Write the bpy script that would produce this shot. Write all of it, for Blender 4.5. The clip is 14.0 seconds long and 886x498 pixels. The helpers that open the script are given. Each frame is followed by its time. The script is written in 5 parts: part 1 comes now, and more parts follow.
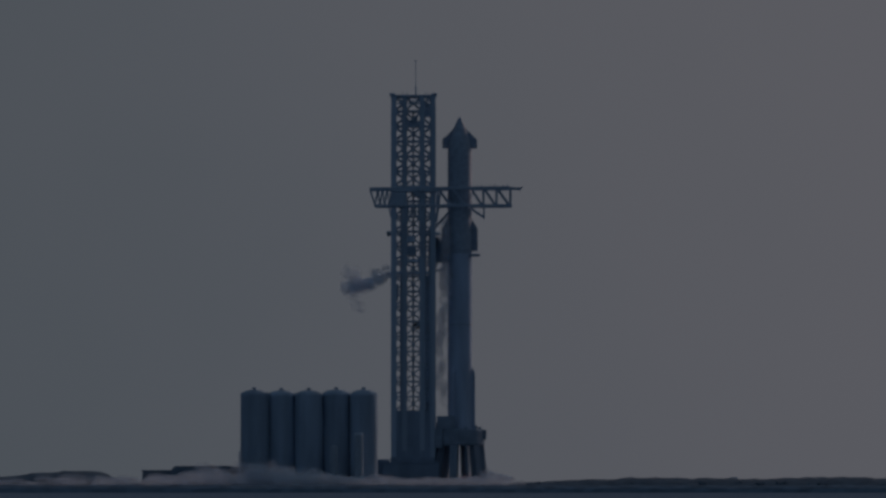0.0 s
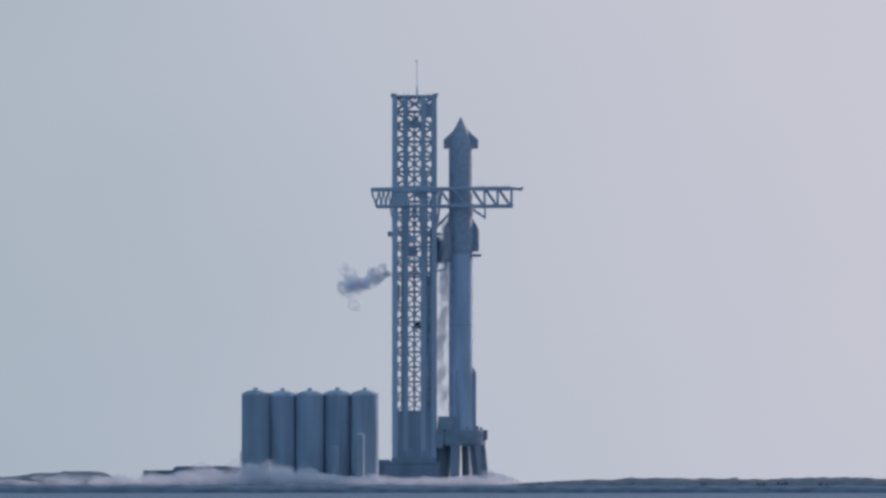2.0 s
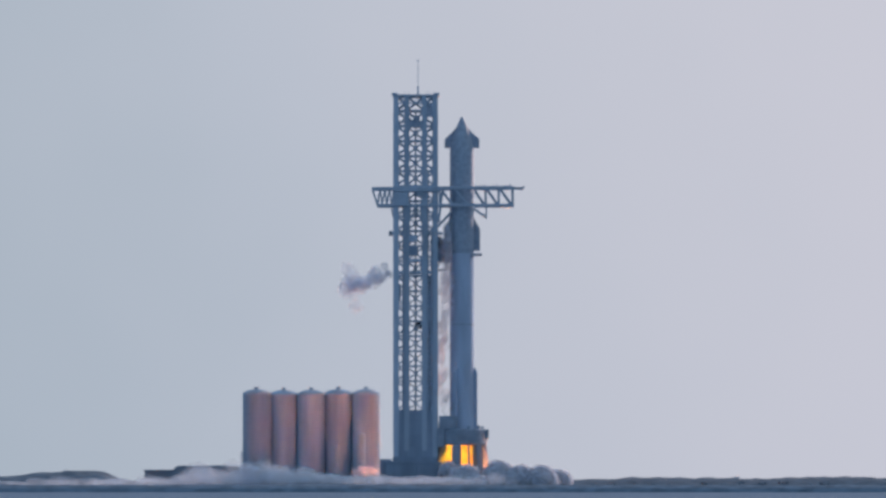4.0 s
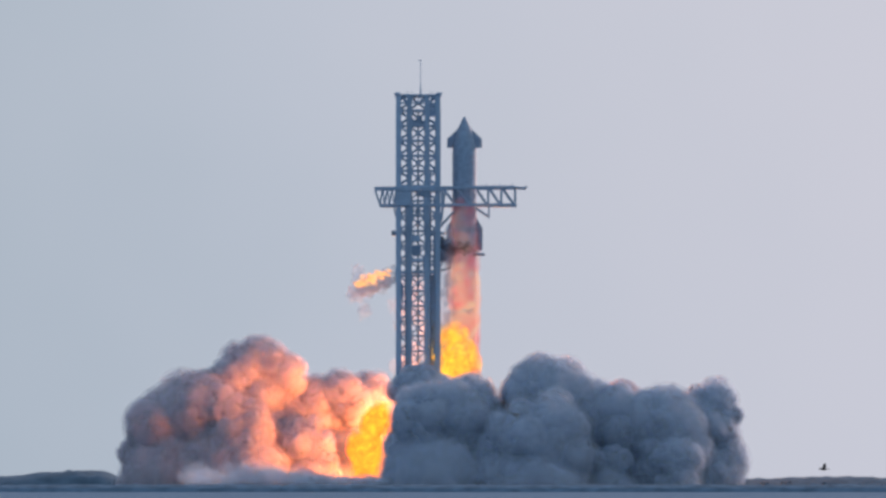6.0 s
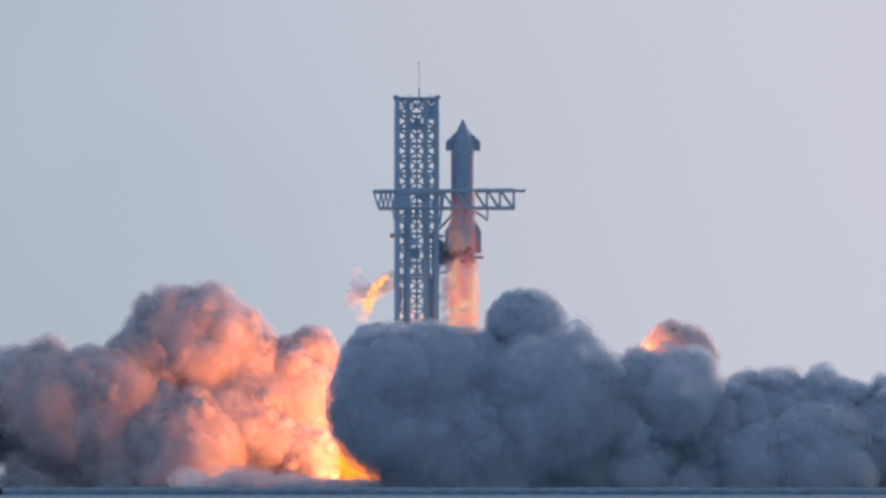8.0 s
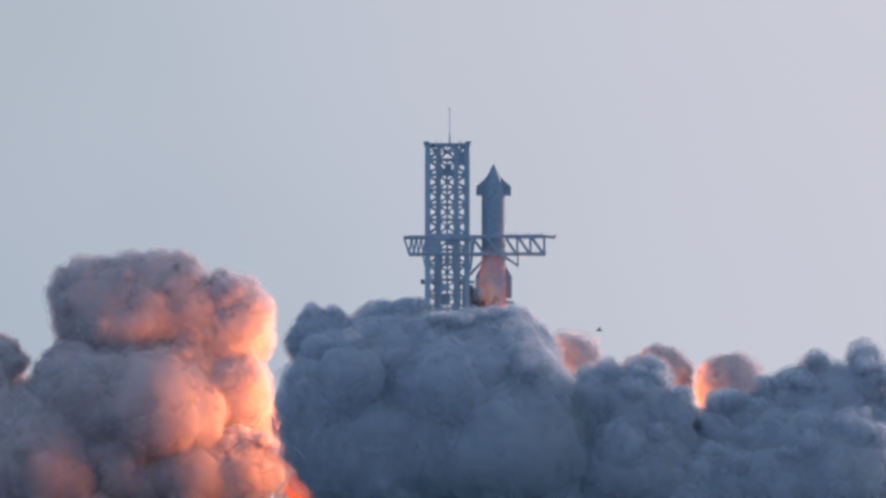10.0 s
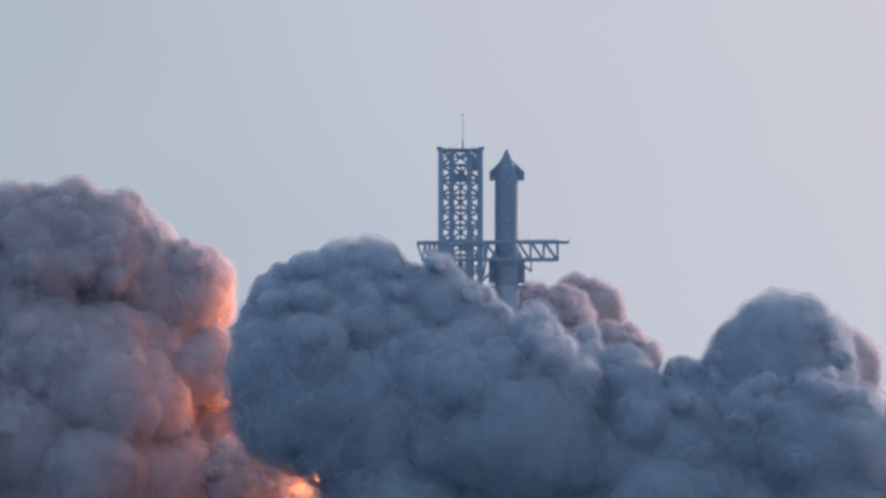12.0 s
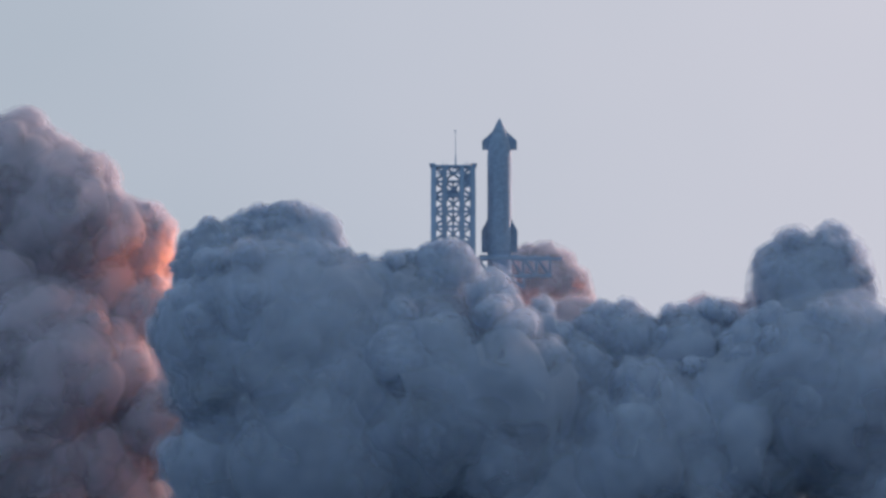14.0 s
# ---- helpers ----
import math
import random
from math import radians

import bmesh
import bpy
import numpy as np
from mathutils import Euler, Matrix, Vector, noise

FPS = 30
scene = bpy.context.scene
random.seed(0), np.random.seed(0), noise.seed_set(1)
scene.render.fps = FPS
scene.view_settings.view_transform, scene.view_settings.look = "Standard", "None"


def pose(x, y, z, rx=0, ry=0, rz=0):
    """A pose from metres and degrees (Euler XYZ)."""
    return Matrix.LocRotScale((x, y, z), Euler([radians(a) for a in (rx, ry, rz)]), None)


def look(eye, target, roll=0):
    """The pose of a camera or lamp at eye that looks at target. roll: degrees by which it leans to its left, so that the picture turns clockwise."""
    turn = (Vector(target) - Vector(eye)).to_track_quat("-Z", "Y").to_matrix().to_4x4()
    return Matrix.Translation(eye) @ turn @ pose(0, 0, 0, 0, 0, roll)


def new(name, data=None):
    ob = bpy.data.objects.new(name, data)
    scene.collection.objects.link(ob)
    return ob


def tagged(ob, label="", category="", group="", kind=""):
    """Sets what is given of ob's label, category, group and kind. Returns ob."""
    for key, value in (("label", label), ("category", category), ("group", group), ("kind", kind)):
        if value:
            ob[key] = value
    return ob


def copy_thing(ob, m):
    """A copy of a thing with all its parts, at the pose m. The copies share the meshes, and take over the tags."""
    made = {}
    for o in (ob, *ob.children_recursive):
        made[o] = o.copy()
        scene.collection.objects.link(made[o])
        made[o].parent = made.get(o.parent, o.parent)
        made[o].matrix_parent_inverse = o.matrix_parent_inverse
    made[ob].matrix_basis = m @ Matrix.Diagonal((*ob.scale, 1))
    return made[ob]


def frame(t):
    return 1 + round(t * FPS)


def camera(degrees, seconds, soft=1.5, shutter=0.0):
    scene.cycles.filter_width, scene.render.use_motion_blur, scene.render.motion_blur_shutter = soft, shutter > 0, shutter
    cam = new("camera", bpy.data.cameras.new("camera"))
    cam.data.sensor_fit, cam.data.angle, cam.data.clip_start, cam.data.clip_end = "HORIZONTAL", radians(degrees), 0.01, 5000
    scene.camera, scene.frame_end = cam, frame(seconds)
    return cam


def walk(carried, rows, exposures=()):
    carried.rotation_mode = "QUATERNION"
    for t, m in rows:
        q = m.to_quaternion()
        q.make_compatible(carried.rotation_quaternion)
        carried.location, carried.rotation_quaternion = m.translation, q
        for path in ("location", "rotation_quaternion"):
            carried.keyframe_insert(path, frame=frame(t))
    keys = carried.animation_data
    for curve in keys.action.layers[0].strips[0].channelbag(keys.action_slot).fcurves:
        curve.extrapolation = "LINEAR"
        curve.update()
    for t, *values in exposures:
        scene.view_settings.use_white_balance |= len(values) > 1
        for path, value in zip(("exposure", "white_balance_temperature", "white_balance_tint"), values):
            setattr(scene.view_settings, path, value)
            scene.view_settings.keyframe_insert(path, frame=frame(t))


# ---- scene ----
# A launch pad on a low coast, watched over water through a long lens 3 km away.
# x runs along the shore, y away from the camera, z up; the tower's axis is x = 0, y = 0.

# ---- camera ----
cam = camera(6.342, 14.0, soft=3.0)
walk(cam, [
    (0, pose(0, -3000, 1, 91.6750, 0, -0.2126)),
    (0.5, pose(0, -3000, 1, 91.6750, 0, -0.2126)),
    (1, pose(0, -3000, 1, 91.6750, 0, -0.2085)),
    (1.5, pose(0, -3000, 1, 91.6730, 0, -0.2045)),
    (2, pose(0, -3000, 1, 91.6770, 0, -0.2045)),
    (2.5, pose(0, -3000, 1, 91.6750, 0, -0.2004)),
    (3, pose(0, -3000, 1, 91.6730, 0, -0.1984)),
    (3.2, pose(0, -3000, 1, 91.6730, 0, -0.1984)),
    (5.3, pose(0, -3000, 1, 91.6669, 0, -0.1761)),
    (5.5, pose(0, -3000, 1, 91.6649, 0, -0.1721)),
    (6, pose(0, -3000, 1, 91.6709, 0, -0.1782)),
    (6.5, pose(0, -3000, 1, 91.6770, 0, -0.1620)),
    (7, pose(0, -3000, 1, 91.6770, 0, -0.1640)),
    (7.5, pose(0, -3000, 1, 91.6790, 0, -0.1680)),
    (8, pose(0, -3000, 1, 91.6912, 0, -0.1883)),
    (8.2, pose(0, -3000, 1, 91.7479, 0, -0.2105)),
    (10.3, pose(0, -3000, 1, 92.0272, 0, 0.0648)),
    (10.5, pose(0, -3000, 1, 92.0313, 0, 0.0790)),
    (11, pose(0, -3000, 1, 92.0434, 0, 0.1032)),
    (11.5, pose(0, -3000, 1, 92.0677, 0, 0.1154)),
    (12, pose(0, -3000, 1, 92.0596, 0, 0.1255)),
    (12.5, pose(0, -3000, 1, 92.0596, 0, 0.1154)),
    (13, pose(0, -3000, 1, 92.0920, 0, 0.1113)),
    (13.5, pose(0, -3000, 1, 92.1204, 0, 0.0911)),
    (14, pose(0, -3000, 1, 92.1770, 0, 0.0729)),
], exposures=[(0.0, -2.55), (0.25, -2.03), (0.5, -1.5), (0.75, -1.07), (1.0, -0.70), (1.25, -0.3), (1.5, -0.16), (1.7, -0.08), (3.2, -0.07), (5.3, 0.0), (14.0, 0.0)])

# ---- sky and sun ----
scene.cycles.transparent_max_bounces = 128
SUN_AZ, SUN_EL = radians(45), radians(15)
to_sun = Vector((math.sin(SUN_AZ) * math.cos(SUN_EL), math.cos(SUN_AZ) * math.cos(SUN_EL), math.sin(SUN_EL)))


def build_sky():
    world = bpy.data.worlds.new("hazy_sky")
    scene.world = world
    world.use_nodes = True
    nt = world.node_tree
    nt.nodes.clear()
    link = nt.links.new
    out = nt.nodes.new("ShaderNodeOutputWorld")
    bg = nt.nodes.new("ShaderNodeBackground")
    sky = nt.nodes.new("ShaderNodeTexSky")
    sky.sky_type, sky.sun_disc = "NISHITA", False
    sky.sun_elevation, sky.sun_rotation = SUN_EL, SUN_AZ
    sky.dust_density, sky.air_density = 4.0, 1.5
    dim = nt.nodes.new("ShaderNodeVectorMath")
    dim.operation = "SCALE"
    dim.inputs["Scale"].default_value = 0.06
    link(sky.outputs[0], dim.inputs[0])
    # haze that brightens round the veiled sun
    co = nt.nodes.new("ShaderNodeTexCoord")
    dot = nt.nodes.new("ShaderNodeVectorMath")
    dot.operation = "DOT_PRODUCT"
    dot.inputs[1].default_value = to_sun
    link(co.outputs["Generated"], dot.inputs[0])
    wob = nt.nodes.new("ShaderNodeTexNoise")
    wob.inputs["Scale"].default_value = 14.0
    wob.inputs["Detail"].default_value = 3.0
    link(co.outputs["Generated"], wob.inputs["Vector"])
    add = nt.nodes.new("ShaderNodeMath")
    add.operation = "MULTIPLY_ADD"
    add.inputs[1].default_value = 0.03
    link(wob.outputs["Fac"], add.inputs[0])
    half = nt.nodes.new("ShaderNodeMath")
    half.operation = "MULTIPLY_ADD"
    half.inputs[1].default_value, half.inputs[2].default_value = 0.5, 0.485
    link(dot.outputs["Value"], half.inputs[0])
    link(half.outputs[0], add.inputs[2])
    ramp = nt.nodes.new("ShaderNodeValToRGB")
    el = ramp.color_ramp.elements
    el[0].position, el[0].color = 0.0, (0.38, 0.52, 0.71, 1)
    el[1].position, el[1].color = 1.0, (1.0, 0.93, 0.93, 1)
    for p, c in ((0.812, (0.385, 0.468, 0.558)), (0.839, (0.51, 0.56, 0.66)), (0.868, (0.62, 0.63, 0.725))):
        el.new(p).color = (*c, 1)
    link(add.outputs[0], ramp.inputs[0])
    mix = nt.nodes.new("ShaderNodeMix")
    mix.data_type = "RGBA"
    mix.inputs["Factor"].default_value = 0.06
    link(ramp.outputs[0], mix.inputs[6])
    link(dim.outputs[0], mix.inputs[7])
    link(mix.outputs[2], bg.inputs[0])
    bg.inputs[1].default_value = 1.0
    link(bg.outputs[0], out.inputs[0])
    lamp = bpy.data.lights.new("sun", "SUN")
    lamp.energy, lamp.angle, lamp.color = 5.0, radians(4), (1.0, 0.68, 0.58)
    sun = new("sun", lamp)
    sun.matrix_world = look(to_sun * 800, (0, 0, 0))


build_sky()


# ---- materials ----
def surface(name, colour, rough=0.7, metal=0.0, scale=0.4, spread=0.25, bump=0.0, bump_scale=2.0, streak=1.0):
    """A paint, metal or earth with blotches, grain and, where streak > 1, stains drawn out downwards."""
    m = bpy.data.materials.new(name)
    m.use_nodes = True
    nt = m.node_tree
    link = nt.links.new
    b = nt.nodes["Principled BSDF"]
    b.inputs["Roughness"].default_value, b.inputs["Metallic"].default_value = rough, metal
    b.inputs["Specular IOR Level"].default_value = 0.02 if rough > 0.85 else 0.35
    co = nt.nodes.new("ShaderNodeTexCoord")
    mp = nt.nodes.new("ShaderNodeMapping")
    mp.inputs["Scale"].default_value = (1, 1, 1 / streak)
    link(co.outputs["Object"], mp.inputs[0])
    n1 = nt.nodes.new("ShaderNodeTexNoise")
    n1.inputs["Scale"].default_value, n1.inputs["Detail"].default_value = scale, 6
    link(mp.outputs[0], n1.inputs["Vector"])
    info = nt.nodes.new("ShaderNodeObjectInfo")
    add = nt.nodes.new("ShaderNodeMath")
    add.operation = "MULTIPLY_ADD"
    add.inputs[1].default_value = 0.25
    link(info.outputs["Random"], add.inputs[0])
    link(n1.outputs["Fac"], add.inputs[2])
    ramp = nt.nodes.new("ShaderNodeValToRGB")
    e = ramp.color_ramp.elements
    e[0].position, e[1].position = 0.35, 0.85
    e[0].color = (*[c * (1 - spread) for c in colour], 1)
    e[1].color = (*[min(1, c * (1 + spread)) for c in colour], 1)
    link(add.outputs[0], ramp.inputs[0])
    link(ramp.outputs[0], b.inputs["Base Color"])
    if bump:
        n2 = nt.nodes.new("ShaderNodeTexNoise")
        n2.inputs["Scale"].default_value, n2.inputs["Detail"].default_value = bump_scale, 5
        link(co.outputs["Object"], n2.inputs["Vector"])
        bp = nt.nodes.new("ShaderNodeBump")
        bp.inputs["Strength"].default_value, bp.inputs["Distance"].default_value = bump, 0.3
        link(n2.outputs["Fac"], bp.inputs["Height"])
        link(bp.outputs[0], b.inputs["Normal"])
    return m


def smoke_material(name, dark, light, depth=7.0):
    """Dust and steam: light sinks in and spreads below the surface."""
    m = bpy.data.materials.new(name)
    m.use_nodes = True
    nt = m.node_tree
    link = nt.links.new
    b = nt.nodes["Principled BSDF"]
    b.inputs["Roughness"].default_value = 1.0
    b.inputs["Specular IOR Level"].default_value = 0.0
    co = nt.nodes.new("ShaderNodeTexCoord")
    n = nt.nodes.new("ShaderNodeTexNoise")
    n.inputs["Scale"].default_value, n.inputs["Detail"].default_value = 1.6, 5
    link(co.outputs["Object"], n.inputs["Vector"])
    ramp = nt.nodes.new("ShaderNodeValToRGB")
    e = ramp.color_ramp.elements
    e[0].position, e[0].color = 0.3, (*dark, 1)
    e[1].position, e[1].color = 0.75, (*light, 1)
    link(n.outputs["Fac"], ramp.inputs[0])
    link(ramp.outputs[0], b.inputs["Base Color"])
    b.inputs["Subsurface Weight"].default_value = 1.0
    b.inputs["Subsurface Radius"].default_value = (1.0, 0.9, 0.8)
    b.inputs["Subsurface Scale"].default_value = depth
    return m


def veil_material(name, colour, cover, scale, low=0.4, high=0.75, burning=None, strength=0.0, detail=3.0):
    """Thin smoke or steam, torn open by noise."""
    m = bpy.data.materials.new(name)
    m.use_nodes = True
    nt = m.node_tree
    nt.nodes.clear()
    link = nt.links.new
    out = nt.nodes.new("ShaderNodeOutputMaterial")
    d = nt.nodes.new("ShaderNodeBsdfDiffuse")
    t = nt.nodes.new("ShaderNodeBsdfTranslucent")
    body = nt.nodes.new("ShaderNodeMixShader")
    body.inputs[0].default_value = 0.35
    for k, sh in ((1, d), (2, t)):
        sh.inputs["Color"].default_value = (*colour, 1)
        link(sh.outputs[0], body.inputs[k])
    if burning:
        body = nt.nodes.new("ShaderNodeEmission")
        body.inputs["Color"].default_value = (*burning, 1)
        body.inputs["Strength"].default_value = strength
        curl = nt.nodes.new("ShaderNodeTexNoise")
        curl.inputs["Scale"].default_value, curl.inputs["Detail"].default_value = scale * 0.8, 2
        curl.inputs["Distortion"].default_value = 1.5
        tone = nt.nodes.new("ShaderNodeValToRGB")
        e = tone.color_ramp.elements
        e[0].position, e[0].color = 0.38, (burning[0], burning[1] * 0.62, burning[2] * 0.8, 1)
        e[1].position, e[1].color = 0.64, (burning[0], burning[1] * 1.75, burning[2] * 1.6, 1)
        link(curl.outputs["Fac"], tone.inputs[0])
        link(tone.outputs[0], body.inputs["Color"])
    co = nt.nodes.new("ShaderNodeTexCoord")
    info = nt.nodes.new("ShaderNodeObjectInfo")
    shift = nt.nodes.new("ShaderNodeVectorMath")
    shift.operation = "MULTIPLY_ADD"
    shift.inputs[0].default_value = (9, 5, 7)
    link(info.outputs["Random"], shift.inputs[1])
    link(co.outputs["Object"], shift.inputs[2])
    n = nt.nodes.new("ShaderNodeTexNoise")
    n.inputs["Scale"].default_value, n.inputs["Detail"].default_value = scale, detail
    link(shift.outputs[0], n.inputs["Vector"])
    if burning:
        link(shift.outputs[0], curl.inputs["Vector"])
    rng = nt.nodes.new("ShaderNodeMapRange")
    rng.interpolation_type = "SMOOTHSTEP"
    rng.inputs["From Min"].default_value, rng.inputs["From Max"].default_value = low, high
    rng.inputs["To Max"].default_value = cover
    link(n.outputs["Fac"], rng.inputs[0])
    clear = nt.nodes.new("ShaderNodeBsdfTransparent")
    mix = nt.nodes.new("ShaderNodeMixShader")
    link(rng.outputs[0], mix.inputs[0])
    link(clear.outputs[0], mix.inputs[1])
    link(body.outputs[0], mix.inputs[2])
    link(mix.outputs[0], out.inputs[0])
    return m


def flame_material(name, cool, hot, strength):
    m = bpy.data.materials.new(name)
    m.use_nodes = True
    nt = m.node_tree
    nt.nodes.clear()
    link = nt.links.new
    out = nt.nodes.new("ShaderNodeOutputMaterial")
    em = nt.nodes.new("ShaderNodeEmission")
    em.inputs["Strength"].default_value = strength
    co = nt.nodes.new("ShaderNodeTexCoord")
    n = nt.nodes.new("ShaderNodeTexNoise")
    n.inputs["Scale"].default_value, n.inputs["Detail"].default_value = 1.6, 6
    n.inputs["Distortion"].default_value = 1.0
    link(co.outputs["Object"], n.inputs["Vector"])
    ramp = nt.nodes.new("ShaderNodeValToRGB")
    e = ramp.color_ramp.elements
    e[0].position, e[0].color = 0.35, (*cool, 1)
    e[1].position, e[1].color = 0.68, (*hot, 1)
    link(n.outputs["Fac"], ramp.inputs[0])
    link(ramp.outputs[0], em.inputs["Color"])
    link(em.outputs[0], out.inputs[0])
    return m


# pad steel, tiles and tanks: distance haze is put into these base colours
M_TOWER = surface("hazed_tower_steel", (0.269, 0.389, 0.534), 0.6, 0.0, 0.3, 0.25)
M_CLAD = surface("hazed_cladding", (0.179, 0.258, 0.368), 0.88, 0.0, 0.2, 0.14, streak=5)
M_ARM = surface("hazed_arm_steel", (0.248, 0.352, 0.480), 0.6, 0.0, 0.3, 0.2)
M_STEEL = surface("hazed_stainless_steel", (0.285, 0.395, 0.55), 0.88, 0.1, 0.25, 0.2, streak=6)
M_SHIELD = surface("hazed_heat_tiles", (0.216, 0.304, 0.418), 0.7, 0.0, 0.8, 0.2)
M_FLAP = surface("hazed_flap_tiles", (0.211, 0.296, 0.413), 0.7, 0.0, 0.8, 0.2)
M_TANK = surface("hazed_tank_steel", (0.249, 0.355, 0.488), 0.9, 0.0, 0.2, 0.2, streak=6)
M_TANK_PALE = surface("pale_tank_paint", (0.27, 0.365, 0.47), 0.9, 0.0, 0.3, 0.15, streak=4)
M_CONCRETE = surface("hazed_scorched_steel", (0.180, 0.259, 0.360), 0.9, 0.0, 0.3, 0.25, 0.3)
# ground, scrub and earth also carry the blue haze in their colour
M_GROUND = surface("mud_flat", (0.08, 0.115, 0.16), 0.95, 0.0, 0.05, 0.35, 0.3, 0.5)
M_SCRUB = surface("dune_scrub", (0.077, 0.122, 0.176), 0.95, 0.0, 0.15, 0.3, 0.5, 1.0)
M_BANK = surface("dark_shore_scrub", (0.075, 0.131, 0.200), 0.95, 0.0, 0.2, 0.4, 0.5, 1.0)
M_EARTH = surface("hazed_earth", (0.155, 0.225, 0.31), 0.95, 0.0, 0.15, 0.3, 0.5, 1.0)
M_BIRD = surface("dark_feathers", (0.015, 0.015, 0.018), 0.8)
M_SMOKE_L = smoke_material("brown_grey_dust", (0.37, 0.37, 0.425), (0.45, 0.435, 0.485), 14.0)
# the front cloud's blue, here and in VEIL_R, is haze put into colour
M_SMOKE_R = smoke_material("haze_blue_dust", (0.325, 0.39, 0.48), (0.37, 0.435, 0.525), 8.0)
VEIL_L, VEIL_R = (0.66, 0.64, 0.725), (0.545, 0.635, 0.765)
M_WISP = veil_material("thin_white_steam", (0.68, 0.77, 0.89), 0.19, 1.7, 0.30, 0.74, detail=3.0)
M_VAPOUR = veil_material("cold_vapour", (0.62, 0.70, 0.82), 0.115, 0.7, 0.25, 0.8, detail=1.0)
M_VENT = veil_material("grey_vent_steam", (0.60, 0.73, 0.88), 0.15, 1.5, 0.32, 0.70, detail=4.0)
M_FIRE = flame_material("fire", (1.0, 0.10, 0.006), (1.0, 0.24, 0.016), 4.0)
M_EMBER = flame_material("ember_fire", (1.0, 0.05, 0.008), (1.0, 0.13, 0.02), 1.3)
# strength for fire kept out of view, set to light clouds and booster
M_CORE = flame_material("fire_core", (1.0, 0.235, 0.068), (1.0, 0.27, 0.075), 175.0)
# firelight on the vapour and booster put in as the veils' own glow
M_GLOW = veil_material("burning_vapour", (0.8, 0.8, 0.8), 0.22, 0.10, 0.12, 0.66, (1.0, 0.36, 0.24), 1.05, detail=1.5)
M_GLOW_HIGH = veil_material("faint_glowing_vapour", (0.8, 0.8, 0.8), 0.10, 0.13, 0.22, 0.68, (1.0, 0.31, 0.24), 0.9, detail=1.5)
M_SOOT = veil_material("dark_smoke", (0.10, 0.12, 0.16), 0.16, 1.3, 0.28, 0.72)
M_FLARE = veil_material("vent_fire", (0.8, 0.8, 0.8), 0.30, 1.2, 0.30, 0.7, (1.0, 0.36, 0.12), 1.7)
M_FIRE_LOW = flame_material("column_fire", (1.0, 0.30, 0.012), (1.0, 0.50, 0.02), 2.0)
M_PLUME = flame_material("engine_plume", (1.0, 0.10, 0.015), (1.0, 0.22, 0.03), 1.5)
VEILS = {"ember_fire": veil_material("ember_veil", (0.8, 0.8, 0.8), 0.4, 1.6, 0.25, 0.72, (1.0, 0.09, 0.012), 1.2),
         "fire": veil_material("fire_veil", (0.8, 0.8, 0.8), 0.34, 1.6, 0.28, 0.72, (1.0, 0.17, 0.014), 2.8),
         "column_fire": veil_material("column_fire_veil", (0.8, 0.8, 0.8), 0.45, 1.6, 0.2, 0.75, (1.0, 0.33, 0.03), 1.8),
         
         M_SMOKE_L.name: veil_material("brown_grey_veil", VEIL_L, 0.55, 1.7, 0.15, 0.66, detail=1.7),
         M_SMOKE_R.name: veil_material("blue_grey_veil", VEIL_R, 0.55, 1.8, 0.17, 0.66, detail=2.0)}
HAZE_L = veil_material("brown_grey_haze", VEIL_L, 0.26, 1.7, 0.27, 0.7, detail=2.0)
HAZE_R = veil_material("blue_grey_haze", VEIL_R, 0.26, 1.7, 0.27, 0.7, detail=2.0)
HAZES = {M_SMOKE_L.name: HAZE_L, M_SMOKE_R.name: HAZE_R}


def water_material():
    m = surface("bay_water", (0.09, 0.16, 0.25), 0.7, 0.0, 0.02, 0.15)
    nt = m.node_tree
    b = nt.nodes["Principled BSDF"]
    b.inputs["Specular IOR Level"].default_value = 0.03
    co = nt.nodes.new("ShaderNodeTexCoord")
    mp = nt.nodes.new("ShaderNodeMapping")
    mp.inputs["Scale"].default_value = (0.15, 0.5, 1)
    w = nt.nodes.new("ShaderNodeTexNoise")
    w.inputs["Scale"].default_value, w.inputs["Detail"].default_value = 1.0, 4
    bp = nt.nodes.new("ShaderNodeBump")
    bp.inputs["Strength"].default_value, bp.inputs["Distance"].default_value = 0.6, 0.5
    nt.links.new(co.outputs["Object"], mp.inputs[0])
    nt.links.new(mp.outputs[0], w.inputs["Vector"])
    nt.links.new(w.outputs["Fac"], bp.inputs["Height"])
    nt.links.new(bp.outputs[0], b.inputs["Normal"])
    return m


M_WATER = water_material()


# ---- building helpers ----
def thing(name, x, y, z, label, category, group="", kind=""):
    ob = new(name)
    ob.location = (x, y, z)
    return tagged(ob, label, category, group, kind)


def finish(bm, name, material, smooth=False):
    me = bpy.data.meshes.new(name)
    bm.to_mesh(me)
    bm.free()
    me.materials.append(material)
    if smooth:
        me.shade_smooth()
    return me


def part(name, bm, material, parent, label="", smooth=False):
    ob = new(name, finish(bm, name, material, smooth))
    ob.parent = parent
    return tagged(ob, label)


def box(bm, x0, y0, z0, x1, y1, z1, bevel=0.0):
    r = bmesh.ops.create_cube(bm, size=1, matrix=Matrix.LocRotScale(
        ((x0 + x1) / 2, (y0 + y1) / 2, (z0 + z1) / 2), None, (x1 - x0, y1 - y0, z1 - z0)))
    if bevel:
        vs = set(r["verts"])
        es = [e for e in bm.edges if e.verts[0] in vs and e.verts[1] in vs]
        bmesh.ops.bevel(bm, geom=es, offset=bevel, segments=1, affect="EDGES")
    return bm


